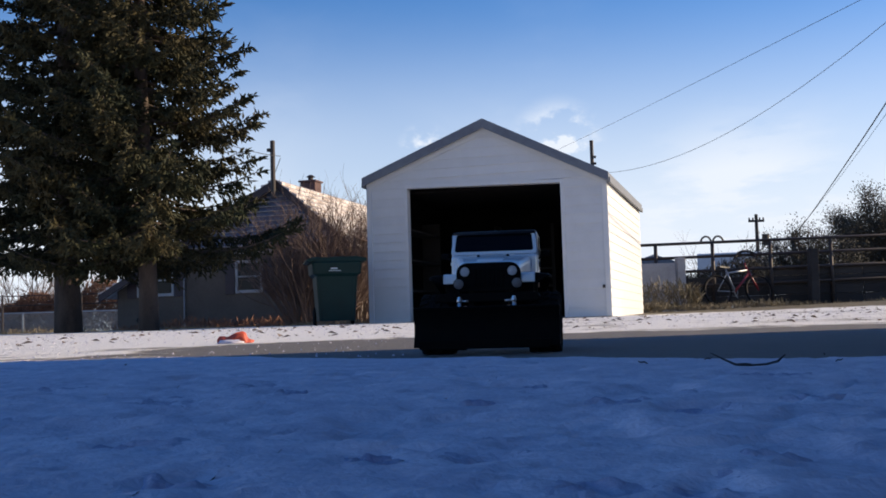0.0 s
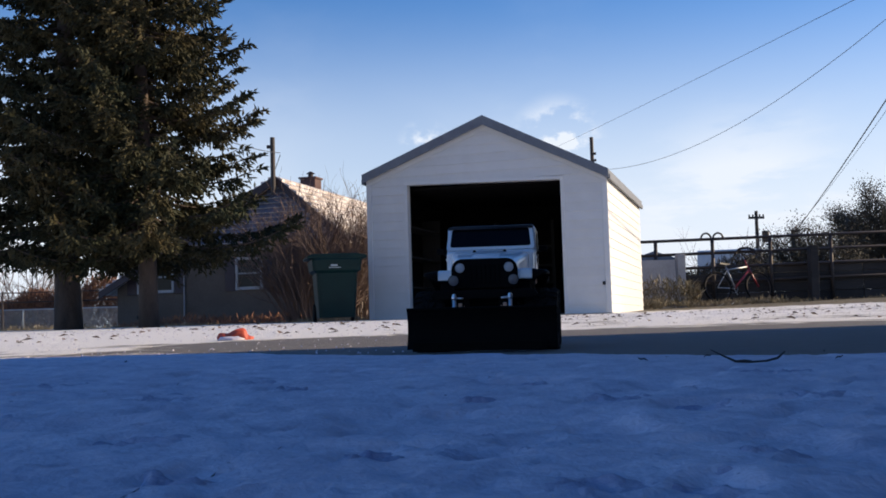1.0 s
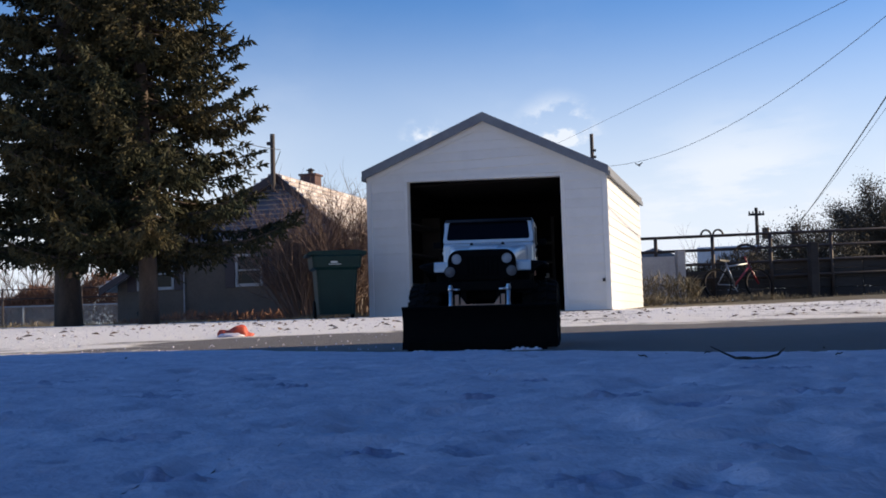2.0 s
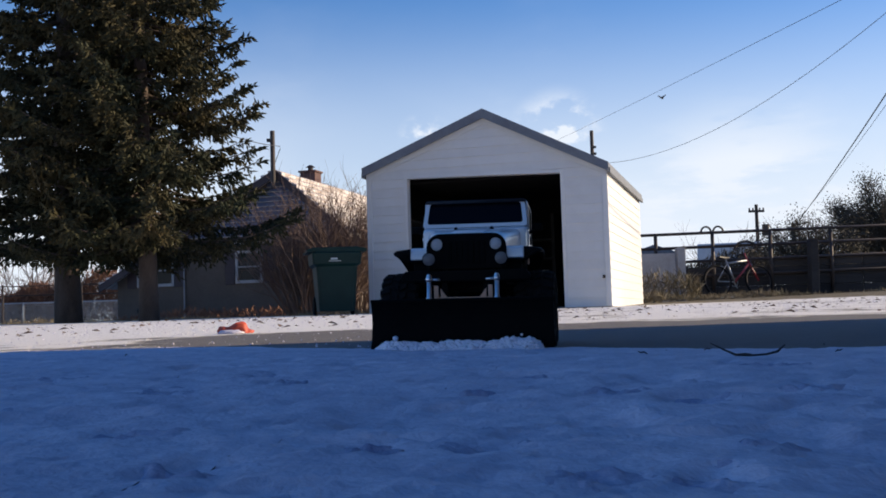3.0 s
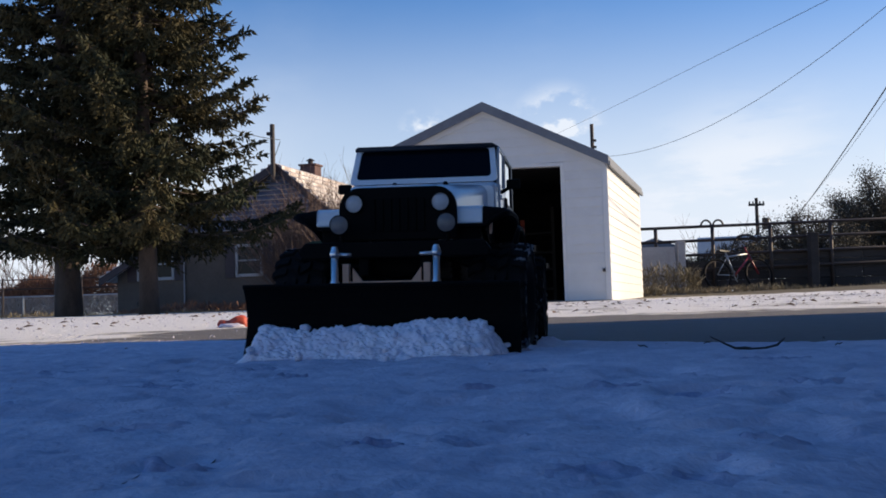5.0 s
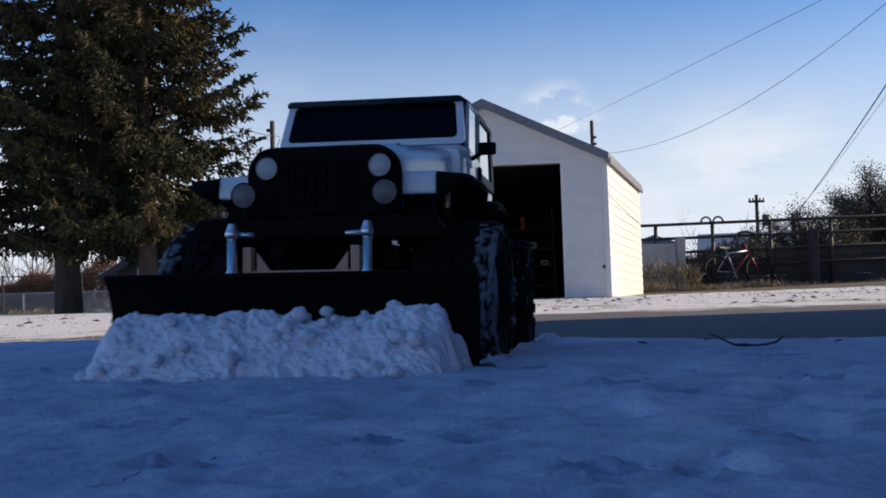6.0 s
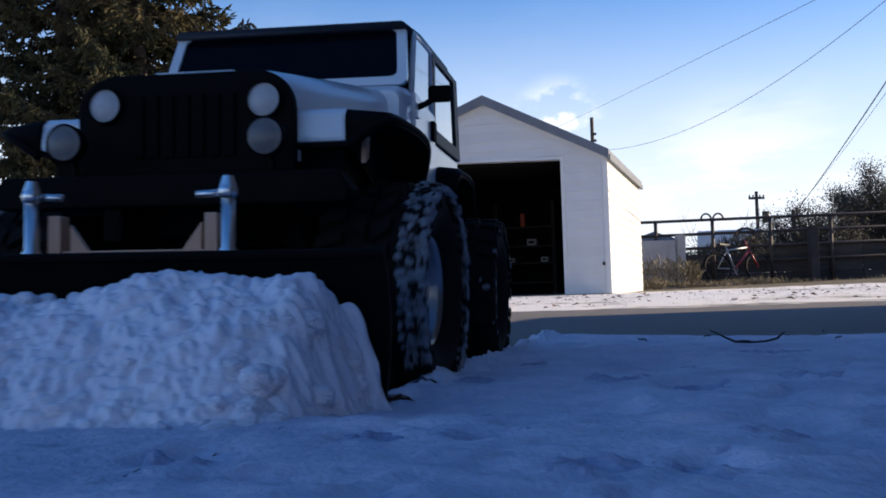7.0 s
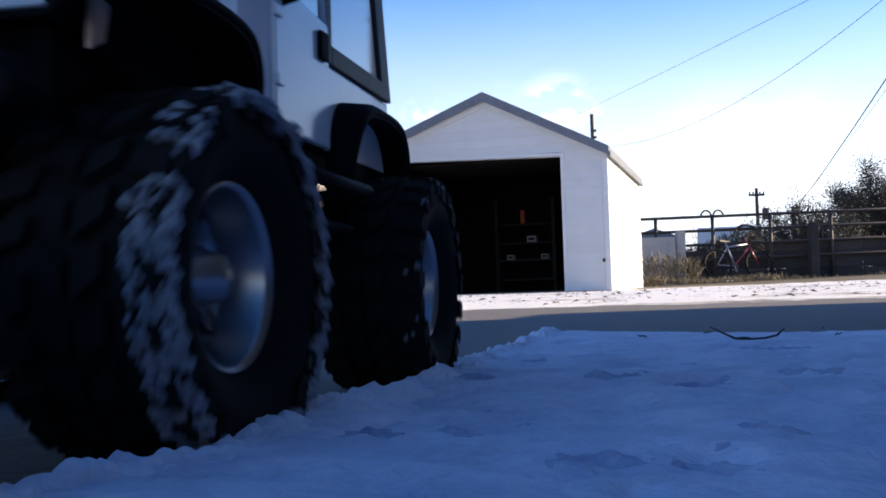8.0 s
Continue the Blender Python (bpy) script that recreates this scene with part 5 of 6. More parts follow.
def build_brush(name, x0, x1, y, z0, z1, n, seed, mat, label, size=0.1, depth=1.2):
    """A rough bank of dry growth made of many thin leaves."""
    rr = np.random.RandomState(seed)
    V, F = [], []
    for i in range(n):
        px = rr.uniform(x0, x1)
        top = z1 * (0.75 + 0.25 * math.sin(px * 1.7 + seed) * math.sin(px * 0.61)) * (0.82 + 0.18 * rr.rand())
        p = np.array([px, y + rr.uniform(-depth / 2, depth / 2), z0 + (top - z0) * rr.rand() ** 0.8])
        d = rr.normal(size=3) * np.array([0.5, 0.5, 0.5]) + np.array([0, 0, 0.8])
        d /= np.linalg.norm(d)
        u = np.cross(d, rr.normal(size=3))
        u /= np.linalg.norm(u) + 1e-6
        le, w = size * rr.uniform(0.5, 1.4), size * rr.uniform(0.03, 0.09)
        o = len(V)
        V += [p, p + d * le * 0.5 + u * w, p + d * le, p + d * le * 0.5 - u * w]
        F += [(o, o + 1, o + 2), (o, o + 2, o + 3)]
    tagged(raw(name, np.array(V).tolist(), F, mat), label, "shrub", kind="stuff")


build_brush("dry_hedge", -20, -10.0, 41.5, 0.3, 2.5, 30000, 2, BRUSH, "rust-brown dry hedge behind the wire fence", 0.28)
build_brush("dry_weeds", 2.62, 4.3, 21.4, 0.22, 0.60, 1500, 5, STRAW, "straw-yellow dry weeds beside the garage", 0.16, 1.2)
build_brush("dry_weeds", 4.0, 5.2, 21.9, 0.25, 1.0, 700, 6, STRAW, "tall straw-yellow weeds before the grey panel", 0.2, 0.4)
build_brush("dry_grass", 2.6, 10.5, 21.6, 0.28, 0.44, 5000, 7, STRAW, "dry grass along the foot of the fence", 0.12, 0.8)
build_brush("lawn_edge", -9, -1.3, 20.5, 0.14, 0.27, 7000, 8, STRAW, "dry grass edge before the house", 0.08, 2.5)
build_brush("foundation_weeds", -8, -2.4, 26.2, 0.2, 0.5, 2200, 18, BRUSH, "brown weeds along the house wall", 0.16, 0.8)


build_brush("dark_brush", 5.1, 13.0, 24.4, 0.3, 1.55, 26000, 31, LEAF, "dark tangled brush behind the fence boards", 0.16, 0.8)


def build_evergreen(x, y, w, h, seed, n, label):
    """A rounded shrub: leaning limbs under many small leaf tufts in clumps."""
    rr = np.random.RandomState(seed)
    t = thing("evergreen_shrub", pose(x, y, float(lie(x, y))), label, "shrub", "shrubs beyond the fence")
    bm = bmesh.new()
    V, F = [], []
    for i in range(46):
        a, q = rr.uniform(0, 6.28), rr.rand() ** 0.5
        tip = np.array([math.cos(a) * q * w, math.sin(a) * q * w * 0.6, h * (0.55 + 0.45 * (1 - q * q) ** 0.5) * rr.uniform(0.72, 1.04)])
        tube([(tip[0] * 0.15, tip[1] * 0.15, 0), tuple(tip * 0.5 + np.array([0, 0, 0.1])), tuple(tip)], [0.05, 0.03, 0.01], 4, bm, caps=False)
        for j in range(n // 46):
            k = rr.uniform(0.3, 1.05)
            p = tip * k + rr.normal(size=3) * np.array([0.17, 0.17, 0.14])
            d = rr.normal(size=3)
            d /= np.linalg.norm(d)
            u = np.cross(d, rr.normal(size=3))
            u /= np.linalg.norm(u)
            le, ww = rr.uniform(0.035, 0.09), rr.uniform(0.010, 0.022)
            o = len(V)
            V += [p, p + d * le * 0.5 + u * ww, p + d * le, p + d * le * 0.5 - u * ww]
            F += [(o, o + 1, o + 2), (o, o + 2, o + 3)]
    tagged(part("limbs", bm, BARK, t), kind="stuff")
    raw("foliage", np.array(V).tolist(), F, LEAF, t)


build_evergreen(13.2, 32, 2.1, 3.3, 21, 78000, "dark rounded evergreen shrub behind the fence")
build_evergreen(15.8, 33, 2.2, 3.55, 22, 70000, "dark rounded evergreen shrub behind the fence")
build_evergreen(10.2, 30, 1.6, 2.1, 23, 30000, "low dark evergreen shrub behind the fence")


# ---- fences ----
def build_pipe_fence():
    y = 23.0
    f = thing("pipe_fence", pose(0, y, 0), "dark welded pipe fence with weathered boards", "fence")
    for z in (1.735, 1.435, 1.13, 0.82):
        part("rail", tube([(3.2, 0, z - 0.03), (13.0, 0, z + 0.10)], 0.032, 8), PIPE, f, smooth=True)
    for x in (4.56, 5.78, 7.02, 8.32, 9.65, 11.0):
        part("post", tube([(x, 0, 0.3), (x, 0, 1.75)], 0.04, 8), PIPE, f, smooth=True)
    for x0, x1 in ((5.05, 7.0), (7.0, 9.0), (9.0, 11.2), (11.2, 13.0)):
        for i, z in enumerate((0.37, 0.575, 0.78, 0.985)):
            if x0 < 6 and i > 2:
                continue
            ob = part("board", box(x0 + 0.01, x1 - 0.01, 0.05, 0.085, z + 0.006 * (i % 2), z + 0.198, 0.004), OLDWOOD, f)
    bow = [(5.78 + 0.13 * s + 0.11 * math.cos(a), 0, 1.74 + 0.13 * math.sin(a)) for s, rng in ((-1, range(9, -1, -1)), (1, range(9, -1, -1))) for a in [k * math.pi / 9 for k in rng]]
    part("gate_loop", tube(bow[:10], 0.022, 6), PIPE, f)
    part("gate_loop", tube(bow[10:], 0.022, 6), PIPE, f)
    for x, h in ((5.0, 1.42), (7.82, 1.52)):
        p = thing("fence_post", pose(x, 22.75, 0.3, 0, 1.2, 8), "weathered grey wooden post by the fence", "post", "wooden posts")
        part("shaft", box(-0.09, 0.09, -0.09, 0.09, -0.1, h - 0.3, 0.015), OLDWOOD if x > 6 else GREYPANEL, p)
    p = thing("grey_panel", pose(4.53, 22.55, 0.33, -6, 0, 3), "weathered pale board leaning on the fence", "board")
    part("sheet", box(-0.36, 0.36, -0.012, 0.012, 0, 0.98, 0.004), GREYPANEL, p)
    part("stiffener", box(-0.36, 0.36, 0.013, 0.05, 0.8, 0.88, 0.004), OLDWOOD, p)
    # arched brush and loops of wire thrown over the fence
    w = thing("wire_coil", pose(6.45, 22.9, 1.35), "dark coil of old wire hung on the fence", "wire")
    for r, tilt in ((0.24, 10), (0.20, -18), (0.22, 30)):
        part("loop", tube([(r * math.cos(a), 0.05 * math.sin(3 * a + tilt), 0.8 * r * math.sin(a)) for a in [k * math.pi / 12 for k in range(13)]], 0.014, 5), PIPE, w)


build_pipe_fence()


def build_wire_fence():
    y = 40.0
    f = thing("wire_fence", pose(0, y, 0), "galvanised wire mesh fence beside the hedge", "fence")
    for z in (1.12,):
        part("rail", tube([(-20, 0, z), (-9, 0, z)], 0.03, 6), GALV, f)
    for x in range(-20, -9, 2):
        part("post", tube([(x + 0.3, 0, 0.2), (x + 0.3, 0, 1.14)], 0.035, 6), GALV, f)
    V, F = [], []
    for i in range(150):
        for s in (-1, 1):
            x = -20 + i * 0.075
            o = len(V)
            V += [(x, 0.01 * s, 0.35), (x + 0.012, 0.01 * s, 0.35), (x + 0.012 + s * 0.4, 0.01 * s, 1.1), (x + s * 0.4, 0.01 * s, 1.1)]
            F.append((o, o + 1, o + 2, o + 3))
    tagged(raw("mesh", V, F, GALV, f), kind="stuff")
    g = thing("yard_fence", pose(0, 34, 0), "dark wire fence before the hedge", "fence")
    for z in (1.5, 1.2):
        part("wire", tube([(-17, 0, z), (-9.5, 0, z)], 0.016, 5), PIPE, g)
    for x in (-16.5, -14, -11.5, -9.6):
        part("post", tube([(x, 0, 0.2), (x, 0, 1.55)], 0.035, 6), PIPE, g)


build_wire_fence()


# ---- bicycle ----
def build_bicycle():
    b = thing("bicycle", pose(5.72, 22.35, 0.36, -10, 0, 20), "old red and silver bicycle leaning on the fence", "bicycle")
    for x in (0.0, 1.02):
        rad = 0.32
        w = part("wheel", tube([(x + rad * math.cos(k * math.tau / 28), 0, rad + rad * math.sin(k * math.tau / 28)) for k in range(29)], 0.022, 6), RUBBER, b)
        part("rim", tube([(x + 0.29 * math.cos(k * math.tau / 28), 0, rad + 0.29 * math.sin(k * math.tau / 28)) for k in range(29)], 0.010, 5), PIPE, w)
        for k in range(12):
            a = k * math.tau / 12
            part("spoke", tube([(x, 0, rad), (x + 0.285 * math.cos(a), 0, rad + 0.285 * math.sin(a))], 0.0018, 3), PIPE, w)
    for nm, p, q, r, m in (("top_tube", (0.30, 0, 0.70), (0.80, 0, 0.76), 0.021, GALV), ("down_tube", (0.42, 0, 0.30), (0.83, 0, 0.68), 0.024, REDPAINT), ("seat_tube", (0.42, 0, 0.30), (0.27, 0, 0.80), 0.020, GALV),
                           ("chain_stay", (0.42, 0, 0.30), (0.0, 0, 0.32), 0.012, GALV), ("seat_stay", (0.30, 0, 0.70), (0.0, 0, 0.32), 0.011, GALV), ("fork", (0.80, 0, 0.80), (1.02, 0, 0.32), 0.020, REDPAINT), ("stem", (0.80, 0, 0.78), (0.77, 0, 0.92), 0.018, REDPAINT)):
        part(nm, tube([p, q], r, 8), m, b, smooth=True)
    part("handlebar", tube([(0.72, -0.27, 0.93), (0.78, -0.12, 0.92), (0.78, 0.12, 0.92), (0.72, 0.27, 0.93)], 0.013, 6), CABLE, b)
    part("saddle", loft([[(0.10, -0.07, 0.81), (0.10, 0.07, 0.81), (0.10, 0.06, 0.85), (0.10, -0.06, 0.85)], [(0.26, -0.035, 0.80), (0.26, 0.035, 0.80), (0.26, 0.03, 0.84), (0.26, -0.03, 0.84)], [(0.38, -0.015, 0.81), (0.38, 0.015, 0.81), (0.38, 0.012, 0.83), (0.38, -0.012, 0.83)]]), CABLE, b)
    part("crank", tube([(0.42, 0.03, 0.30), (0.50, 0.05, 0.17)], 0.012, 6), GALV, b)
    part("chainring", tube([(0.42 + 0.09 * math.cos(k * math.tau / 16), 0.03, 0.30 + 0.09 * math.sin(k * math.tau / 16)) for k in range(17)], 0.008, 4), GALV, b)


build_bicycle()


# ---- poles, wires, far things ----
def build_poles():
    p = thing("vent_pole", pose(3.42, 24.0, 0.2), "dark steel pole behind the garage", "pole")
    part("shaft", tube([(0, 0, 0), (0, 0, 4.0)], 0.042, 10), PIPE, p)
    for z in (3.45, 3.6):
        part("clamp", box(0.03, 0.09, -0.03, 0.03, z, z + 0.05, 0.005), PIPE, p)
    u = thing("utility_pole", pose(27.9, 95, 0.4), "far wooden utility pole with a crossarm", "pole")
    part("shaft", tube([(0, 0, 0), (0, 0, 9.0)], [0.2, 0.14], 10), OLDWOOD, u)
    part("crossarm", box(-0.7, 0.7, -0.08, 0.08, 8.3, 8.5, 0.02), OLDWOOD, u)
    for x in (-0.62, -0.3, 0.3, 0.62):
        part("insulator", box(x - 0.06, x + 0.06, -0.06, 0.06, 8.5, 8.7, 0.02), PIPE, u)
    part("transformer", tube([(0.75, 0, 6.2), (0.75, 0, 7.2)], 0.32, 12), PIPE, u)
    part("bracket", box(0.1, 0.6, -0.05, 0.05, 6.7, 6.8), PIPE, u)

    def cable(name, a, b, sag, r, label):
        pts = []
        for i in range(25):
            k = i / 24
            pts.append(tuple(Vector(a).lerp(Vector(b), k) - Vector((0, 0, sag * 4 * k * (1 - k)))))
        tagged(part(name, tube(pts, r, 5), CABLE), label, "cable", "overhead cables")
    for x, y, h, lab in ((5.8, 12.0, 4.1, "wooden service pole at the yard's edge"), (6.4, 14.5, 4.8, "wooden service pole at the yard's edge"), (10.8, 33.0, 2.7, "short service pole behind the shrubs"), (4.35, 42.0, 6.95, "far service pole behind the garage")):
        g = float(lie(x, y))
        q = thing("service_pole", pose(x, y, g), lab, "pole", "service poles")
        part("shaft", tube([(0, 0, 0), (0, 0, h - g)], [0.09, 0.07], 8), OLDWOOD, q)
    cable("overhead_cable", (3.42, 24.0, 3.46), (5.8, 12.0, 3.93), 0.60, 0.0042, "thin sagging cable to the pole behind the garage")
    cable("overhead_cable", (4.35, 42.0, 6.85), (6.4, 14.5, 4.66), 0.03, 0.0048, "thin high cable crossing over the yard")
    cable("overhead_cable", (10.8, 33.0, 2.55), (5.9, 12.0, 3.65), 0.10, 0.011, "thick black service cable")
    cable("overhead_cable", (10.8, 33.0, 2.62), (5.8, 12.0, 3.30), 0.10, 0.004, "thin pale cable beside the service cable")
    cable("overhead_cable", (-4.05, 26.95, 4.55), (-4.38, 15.75, 3.5), 0.15, 0.009, "service cable from the house mast to the trees")
    cable("overhead_cable", (-4.05, 26.95, 4.50), (-4.6, 27.6, 3.5), 0.03, 0.009, "loop of cable down to the roof")
    t = thing("box_trailer", pose(11.2, 46, 0.4, 0, 0, -14), "far pale box trailer beyond the fence", "trailer")
    part("body", box(-0.3, 2.4, 0, 2.0, 0.5, 2.55, 0.05), TRAILER, t)
    for x in (0.3, 1.6):
        wl2 = part("wheel", lathe([(0, 0.1), (0, 0.33), (0.2, 0.33), (0.2, 0.1)], 18), RUBBER, t)
        wl2.matrix_basis = Matrix.Translation((x, -0.05, 0.35)) @ pose(0, 0, 0, 0, 0, 90)
    s = thing("far_shed", pose(8.3, 48, 0.4), "far low shed with a dark roof", "shed")
    part("wall", box(0, 2.2, 0, 3, 0, 2.1), GREYPANEL, s)
    part("roof", prism([(-0.2, 2.1), (2.4, 2.1), (2.4, 2.25), (1.1, 2.7), (-0.2, 2.25)], "y", -0.2, 3.2), ROOF_EDGE, s)


build_poles()


# ---- small things on the ground ----
def build_litter():
    o = thing("orange_sled", pose(-0.87, 4.45, float(lie(-1, 4.45)), 0, 0, 8), "crumpled orange plastic piece half under snow", "litter")
    bm = bmesh.new()
    bmesh.ops.create_icosphere(bm, subdivisions=4, radius=1)
    for v in bm.verts:
        q = 1 + 0.28 * noise.noise(v.co * 2.2)
        v.co = Vector((v.co.x * 0.070 * q, v.co.y * 0.04 * q, max(v.co.z, -0.1) * 0.036 * q * (1 + 0.3 * math.sin(v.co.x * 5)) + 0.004))
    part("shell", bm, ORANGE, o, smooth=True)
    bm = bmesh.new()
    bmesh.ops.create_icosphere(bm, subdivisions=3, radius=1)
    for v in bm.verts:
        q = 1 + 0.3 * noise.noise(v.co * 3 + Vector((4, 0, 0)))
        v.co = Vector((v.co.x * 0.055 * q - 0.015, v.co.y * 0.03 * q - 0.040, max(v.co.z, -0.1) * 0.014 * q + 0.002))
    part("snow_cap", bm, SNOW, o, "snow lying against it", smooth=True)
    x, y = 0.272, 0.955
    t = thing("curved_twig", pose(x, y, float(np.max(snow_top(x + np.linspace(-0.045, 0.045, 19), np.full(19, y - 0.01)))) + 0.001), "curved dark twig lying on the snow", "twig")
    t.scale = (0.9, 0.9, 0.9)
    part("stem", tube([(-0.041, 0.006, 0.013), (-0.028, 0.004, 0.006), (-0.018, 0.0, 0.001), (-0.005, -0.002, 0.0), (0.012, 0.0, 0.0005), (0.024, 0.002, 0.003), (0.032, 0.003, 0.0095)], [0.0006, 0.0011, 0.0015, 0.0012, 0.0012, 0.0014, 0.0007], 6), CABLE, t, smooth=True)
    part("side_shoot", tube([(-0.018, 0.0, 0.001), (-0.010, -0.004, 0.002), (-0.004, -0.006, 0.0015)], [0.0011, 0.0008, 0.0004], 5), CABLE, t)
    part("side_shoot", tube([(0.024, 0.002, 0.003), (0.020, -0.003, 0.002), (0.015, -0.004, 0.001)], [0.0011, 0.0008, 0.0004], 5), CABLE, t)
    rr = random.Random(3)
    for i, (x, y) in enumerate(((-0.52, 1.75), (-0.02, 2.02), (0.29, 1.42), (0.33, 1.36), (0.42, 1.02), (0.47, 0.98), (0.40, 1.10), (0.76, 1.66), (0.62, 0.84), (0.2, 1.1), (0.56, 1.6), (-0.6, 2.3))):
        z = float(max(snow_top(x, y), 0))
        c = thing("fallen_twig", pose(x, y, z + 0.001, 0, 0, rr.uniform(0, 360)), "short dark twig lying on the snow", "twig", "twigs on the snow")
        l = rr.uniform(0.003, 0.006)
        part("stem", tube([(-l, 0, 0), (-l * 0.3, l * 0.15, 0.002), (l * 0.4, -l * 0.1, 0.0015), (l, l * 0.2, 0.003)], [0.0005, 0.0009, 0.0008, 0.0004], 5), CABLE, c)
    # dead leaves and crumbs of snow strewn over the sunlit strip
    rs = np.random.RandomState(4)
    V, F, W, G = [], [], [], []
    for i in range(1000):
        x, y = rs.uniform(-4, 6.5), 5 + 11 * rs.rand() ** 1.2
        z = float(lie(x, y)) + 0.004
        s = 0.006 + 0.030 * rs.rand() ** 2.4
        a = rs.uniform(0, 6.28)
        u, v = np.array([math.cos(a), math.sin(a), 0]) * s, np.array([-math.sin(a), math.cos(a), 0]) * s * 0.5
        p = np.array([x, y, z])
        o = len(V)
        V += [p - u, p + v + np.array([0, 0, s * 0.5]), p + u + np.array([0, 0, s * 0.25]), p - v + np.array([0, 0, s * 0.1])]
        F += [(o, o + 1, o + 2), (o, o + 2, o + 3)]
    tagged(raw("fallen_leaves", np.array(V).tolist(), F, LEAFLITTER), "dead brown leaves strewn over the lit snow", "leaves", kind="stuff")
    tetra = np.array([(1, 0, -0.3), (-0.5, 0.87, -0.3), (-0.5, -0.87, -0.3), (0, 0, 0.9)])
    for i in range(1700):
        y = 2.4 + 12 * rs.rand() ** 1.8
        x = rs.uniform(-0.46, 0.46) * (y + 1)
        if y < 5 and x > -0.05 - 0.25 * rs.rand():
            continue
        s = rs.uniform(0.0015, 0.0045) * (0.6 + y / 8)
        c = np.array([x, y, float(lie(x, y)) + s * 0.25])
        o = len(W)
        a = rs.uniform(0, 6.28)
        ro = np.array([[math.cos(a), -math.sin(a), 0], [math.sin(a), math.cos(a), 0], [0, 0, 1]])
        W += list(c + (tetra * s * rs.uniform(0.6, 1.3, size=(4, 3))) @ ro.T)
        G += [(o, o + 1, o + 3), (o + 1, o + 2, o + 3), (o + 2, o, o + 3)]
    tagged(raw("snow_crumbs", np.array(W).tolist(), G, SNOW), "crumbs of snow on the swept pavement", "snow", kind="stuff")
    m = thing("garden_lamp", pose(-4.55, 16.0, float(lie(-4.55, 16.0))), "small dark garden lamp on a stake", "lamp")
    part("stake", tube([(0, 0, 0), (0, 0, 0.12)], 0.012, 6), CABLE, m)
    part("head", tube([(0, 0, 0.12), (0, 0, 0.17), (0, 0, 0.19)], [0.03, 0.05, 0.02], 8), CABLE, m)


build_litter()


# ---- a bird over the garage ----
BIRD = thing("bird", pose(4.2, 26, 3.2), "small dark bird in flight above the garage", "bird")
part("body", loft([[(x, r * math.cos(a), r * math.sin(a)) for a in [k * math.tau / 8 for k in range(8)]] for x, r in ((-0.06, 0.004), (-0.02, 0.016), (0.02, 0.018), (0.05, 0.010), (0.062, 0.004))]), CABLE, BIRD)
for s in (-1, 1):
    part("wing", loft([[(0.03, s * 0.01, 0.006), (-0.02, s * 0.01, 0.006), (-0.02, s * 0.01, 0.0), (0.03, s * 0.01, 0.0)], [(0.005, s * 0.10, 0.045), (-0.015, s * 0.10, 0.045), (-0.015, s * 0.10, 0.042), (0.005, s * 0.10, 0.042)]]), CABLE, BIRD)
part("tail", loft([[(-0.05, -0.008, 0.002), (-0.05, 0.008, 0.002), (-0.05, 0.008, -0.002), (-0.05, -0.008, -0.002)], [(-0.10, -0.018, 0.001), (-0.10, 0.018, 0.001), (-0.10, 0.018, -0.001), (-0.10, -0.018, -0.001)]]), CABLE, BIRD)


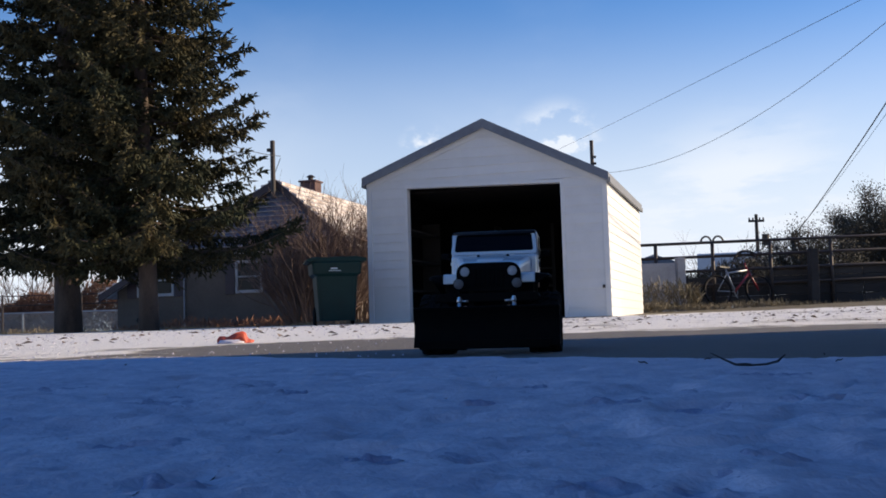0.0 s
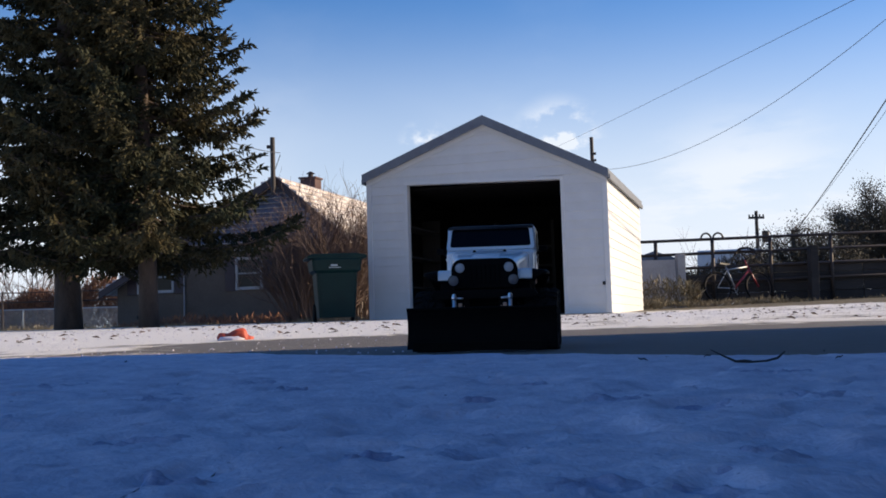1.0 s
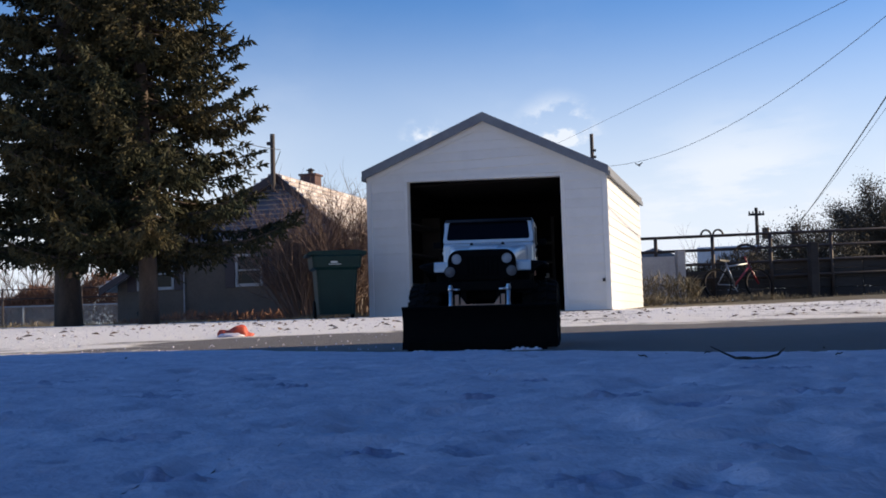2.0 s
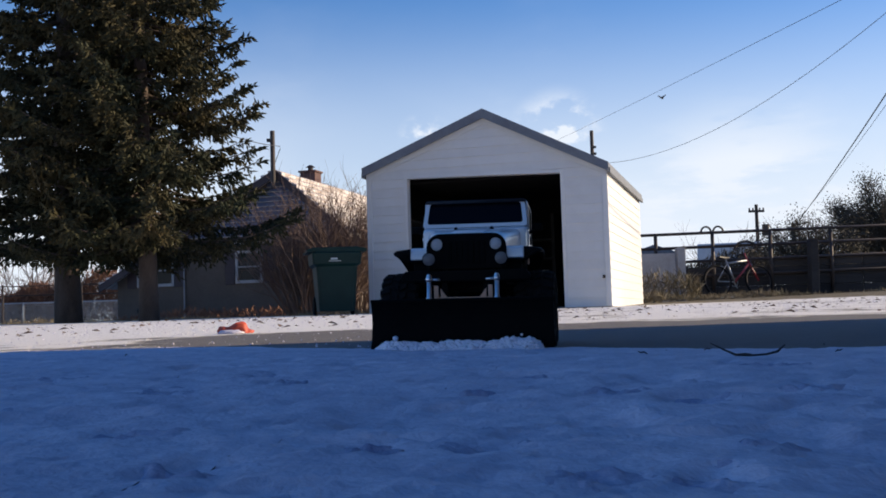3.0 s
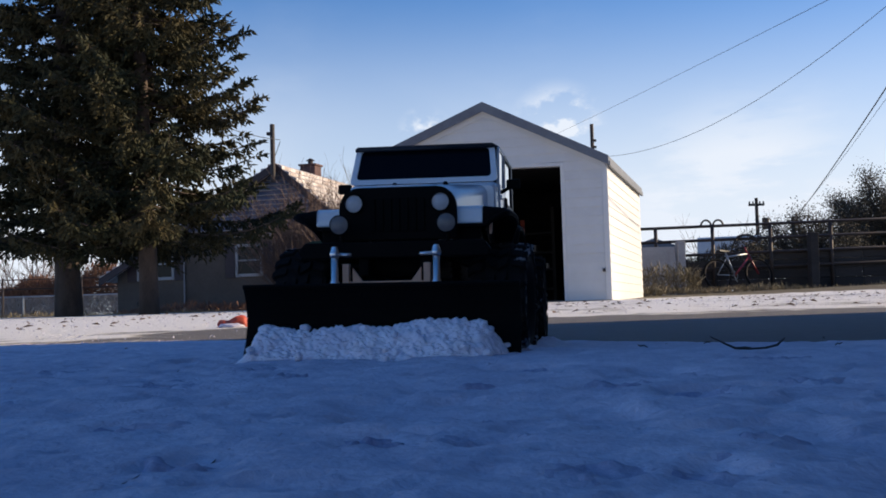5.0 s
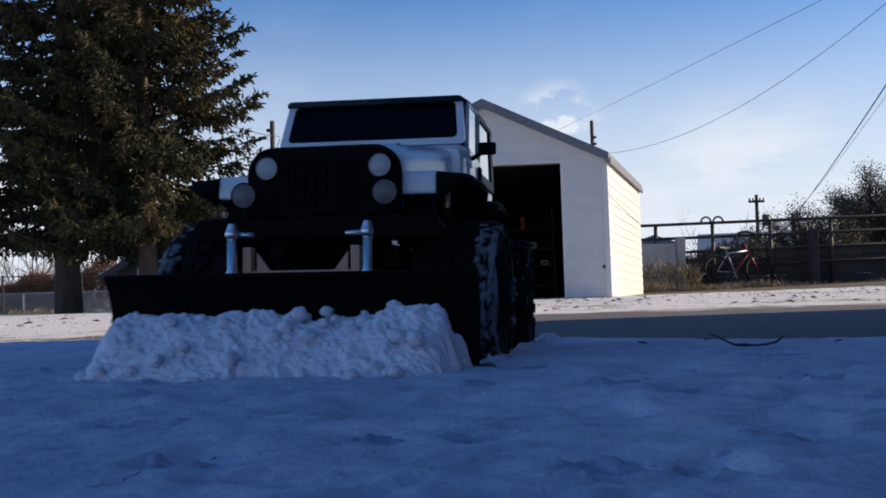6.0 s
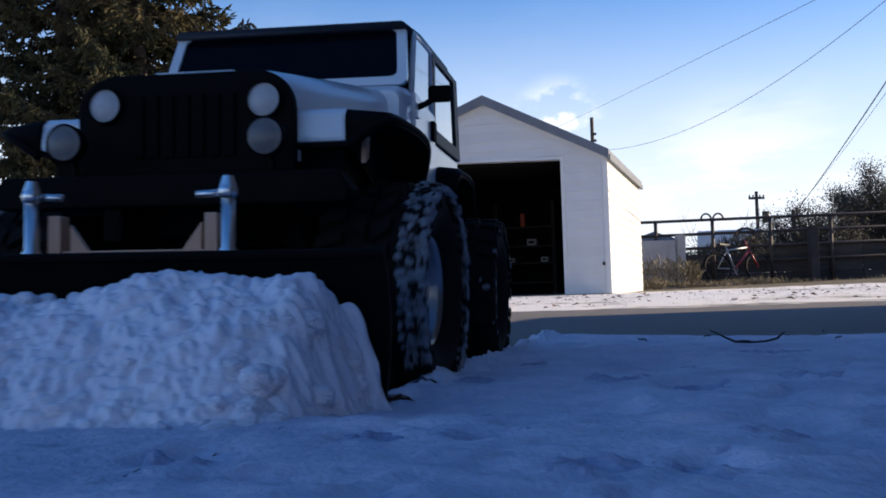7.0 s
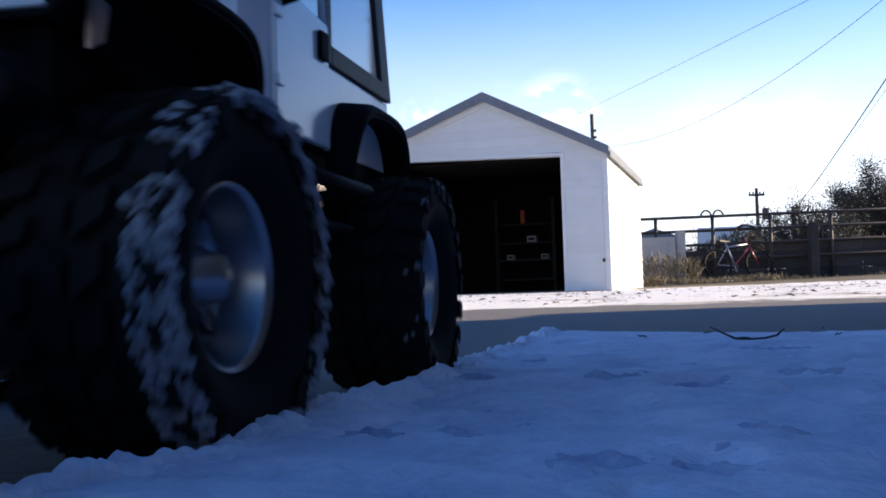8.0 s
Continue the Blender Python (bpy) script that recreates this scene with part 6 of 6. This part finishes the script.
# ---- movement ----
def motions():
    walk(TRUCK, [(r[0], truck_at(r[0])) for r in ROUTE])
    walk(PLOUGH, [(0, pose(0, 0, 0.022)), (0.5, pose(0, 0, 0.0205)), (1.0, pose(0, 0, 0.016)), (1.5, pose(0, 0, 0.004)), (2.2, pose(0, 0, 0.001)), (8, pose(0, 0, 0.0))])
    # wheels turn by the way that the truck has gone
    ts = [i * 0.1 for i in range(81)]
    gone, last = [0.0], truck_at(0).translation
    for t in ts[1:]:
        p = truck_at(t).translation
        gone.append(gone[-1] + (p - last).length)
        last = p
    for w in WHEELS:
        steer = pose(0, 0, 0, 0, 0, -3.0) if w.location.y < 0.1 else Matrix()
        at = Matrix.Translation(w.location)
        walk(w, [(t, at @ steer @ Matrix.Rotation(s / RADIUS, 4, "X")) for t, s in zip(ts, gone)])
    # snow builds up on the tyres as they roll
    for ob, side, a, t0 in PACKED:
        sunk = Matrix.Translation((-side * 0.006, -0.0105 * math.cos(a), -0.0105 * math.sin(a)))
        walk(ob, [(0, sunk), (t0, sunk), (t0 + 0.9, Matrix()), (8, Matrix())])
    # the lane's snow is pushed along from the moment the blade meets it
    for ob, y in SLABS:
        t0 = blade_time(y - 0.04)
        if t0 >= 7.9:
            continue
        p0 = truck_at(t0).translation
        rows = [(0, Matrix())] + ([(t0, Matrix())] if t0 > 0.1 else [])
        t = t0 + 0.2
        while t < 7.99:
            rows.append((t, Matrix.Translation(truck_at(t).translation - p0 - Vector((0, 0, 0.03 * min(1, (t - t0) / 0.8))))))
            t += 0.3
        rows.append((8.0, Matrix.Translation(truck_at(8).translation - p0 - Vector((0, 0, 0.03 * min(1, (8 - t0) / 0.8))))))
        walk(ob, rows)
    # the heap: each mound is pushed along and surfaces as the snow gathers
    for ob, t0, H in HEAP:
        def mound(t, lift):
            m = truck_at(t)
            return Matrix.Translation((m.translation.x, m.translation.y, lift)) @ Matrix.Rotation(m.to_euler().z, 4, "Z")
        rows = []
        for i in range(41):
            t = i * 0.2
            k = min(max((t - t0) / 1.1, 0.0), 1.0)
            rows.append((t, mound(t, -(H + 0.012) * (1 - k))))
        walk(ob, rows)
    # lumps are caught up and climb the heap
    for ob, x, y, z, s, t0, turn in CLUMPS:
        def carried_at(t, lift):
            m = truck_at(t)
            w = m.to_euler().z
            p = m @ Vector((x, y, 0))
            return Matrix.Translation((p.x, p.y, z + lift)) @ Matrix.Rotation(w + radians(turn), 4, "Z")
        rest = -z - s * 1.35
        rows = [(0, carried_at(t0, rest)), (t0, carried_at(t0, rest)), (t0 + 0.3, carried_at(t0 + 0.3, rest * 0.45)), (t0 + 0.7, carried_at(t0 + 0.7, 0))]
        t = t0 + 1.0
        while t < 7.9:
            rows.append((t, carried_at(t, 0)))
            t += 0.5
        rows.append((8.0, carried_at(8.0, 0)))
        walk(ob, rows)
    # the bird climbs away over the garage
    walk(BIRD, [(0, pose(4.2, 26, 3.2, 0, 0, 40)), (1.6, pose(4.25, 24, 3.1, 0, 10, 40)), (2.4, pose(4.04, 21.4, 3.58, 0, 20, 40)), (2.8, pose(4.33, 21.4, 4.11, 0, 20, 40)), (3.2, pose(4.62, 21.4, 4.64, 0, 20, 40)), (3.6, pose(4.92, 21.4, 5.17, 0, 20, 40)), (4.0, pose(5.21, 21.4, 5.70, 0, 20, 40)), (4.4, pose(5.50, 21.4, 6.24, 0, 20, 40)), (4.8, pose(5.79, 21.4, 6.77, 0, 20, 40)), (8, pose(9, 16, 14, 0, 25, 40))])
    # the ridge rises as the blade's end goes by
    for ob, y in BERM:
        t0 = min(blade_time(y), 7.4)
        low, high = Matrix.Translation((0, 0, -0.026)), Matrix.Translation((0, 0, -0.003))
        walk(ob, [(0, low), (max(t0 - 0.15, 0.05), low), (max(t0 + 0.2, 0.3), high), (8, high)])


motions()
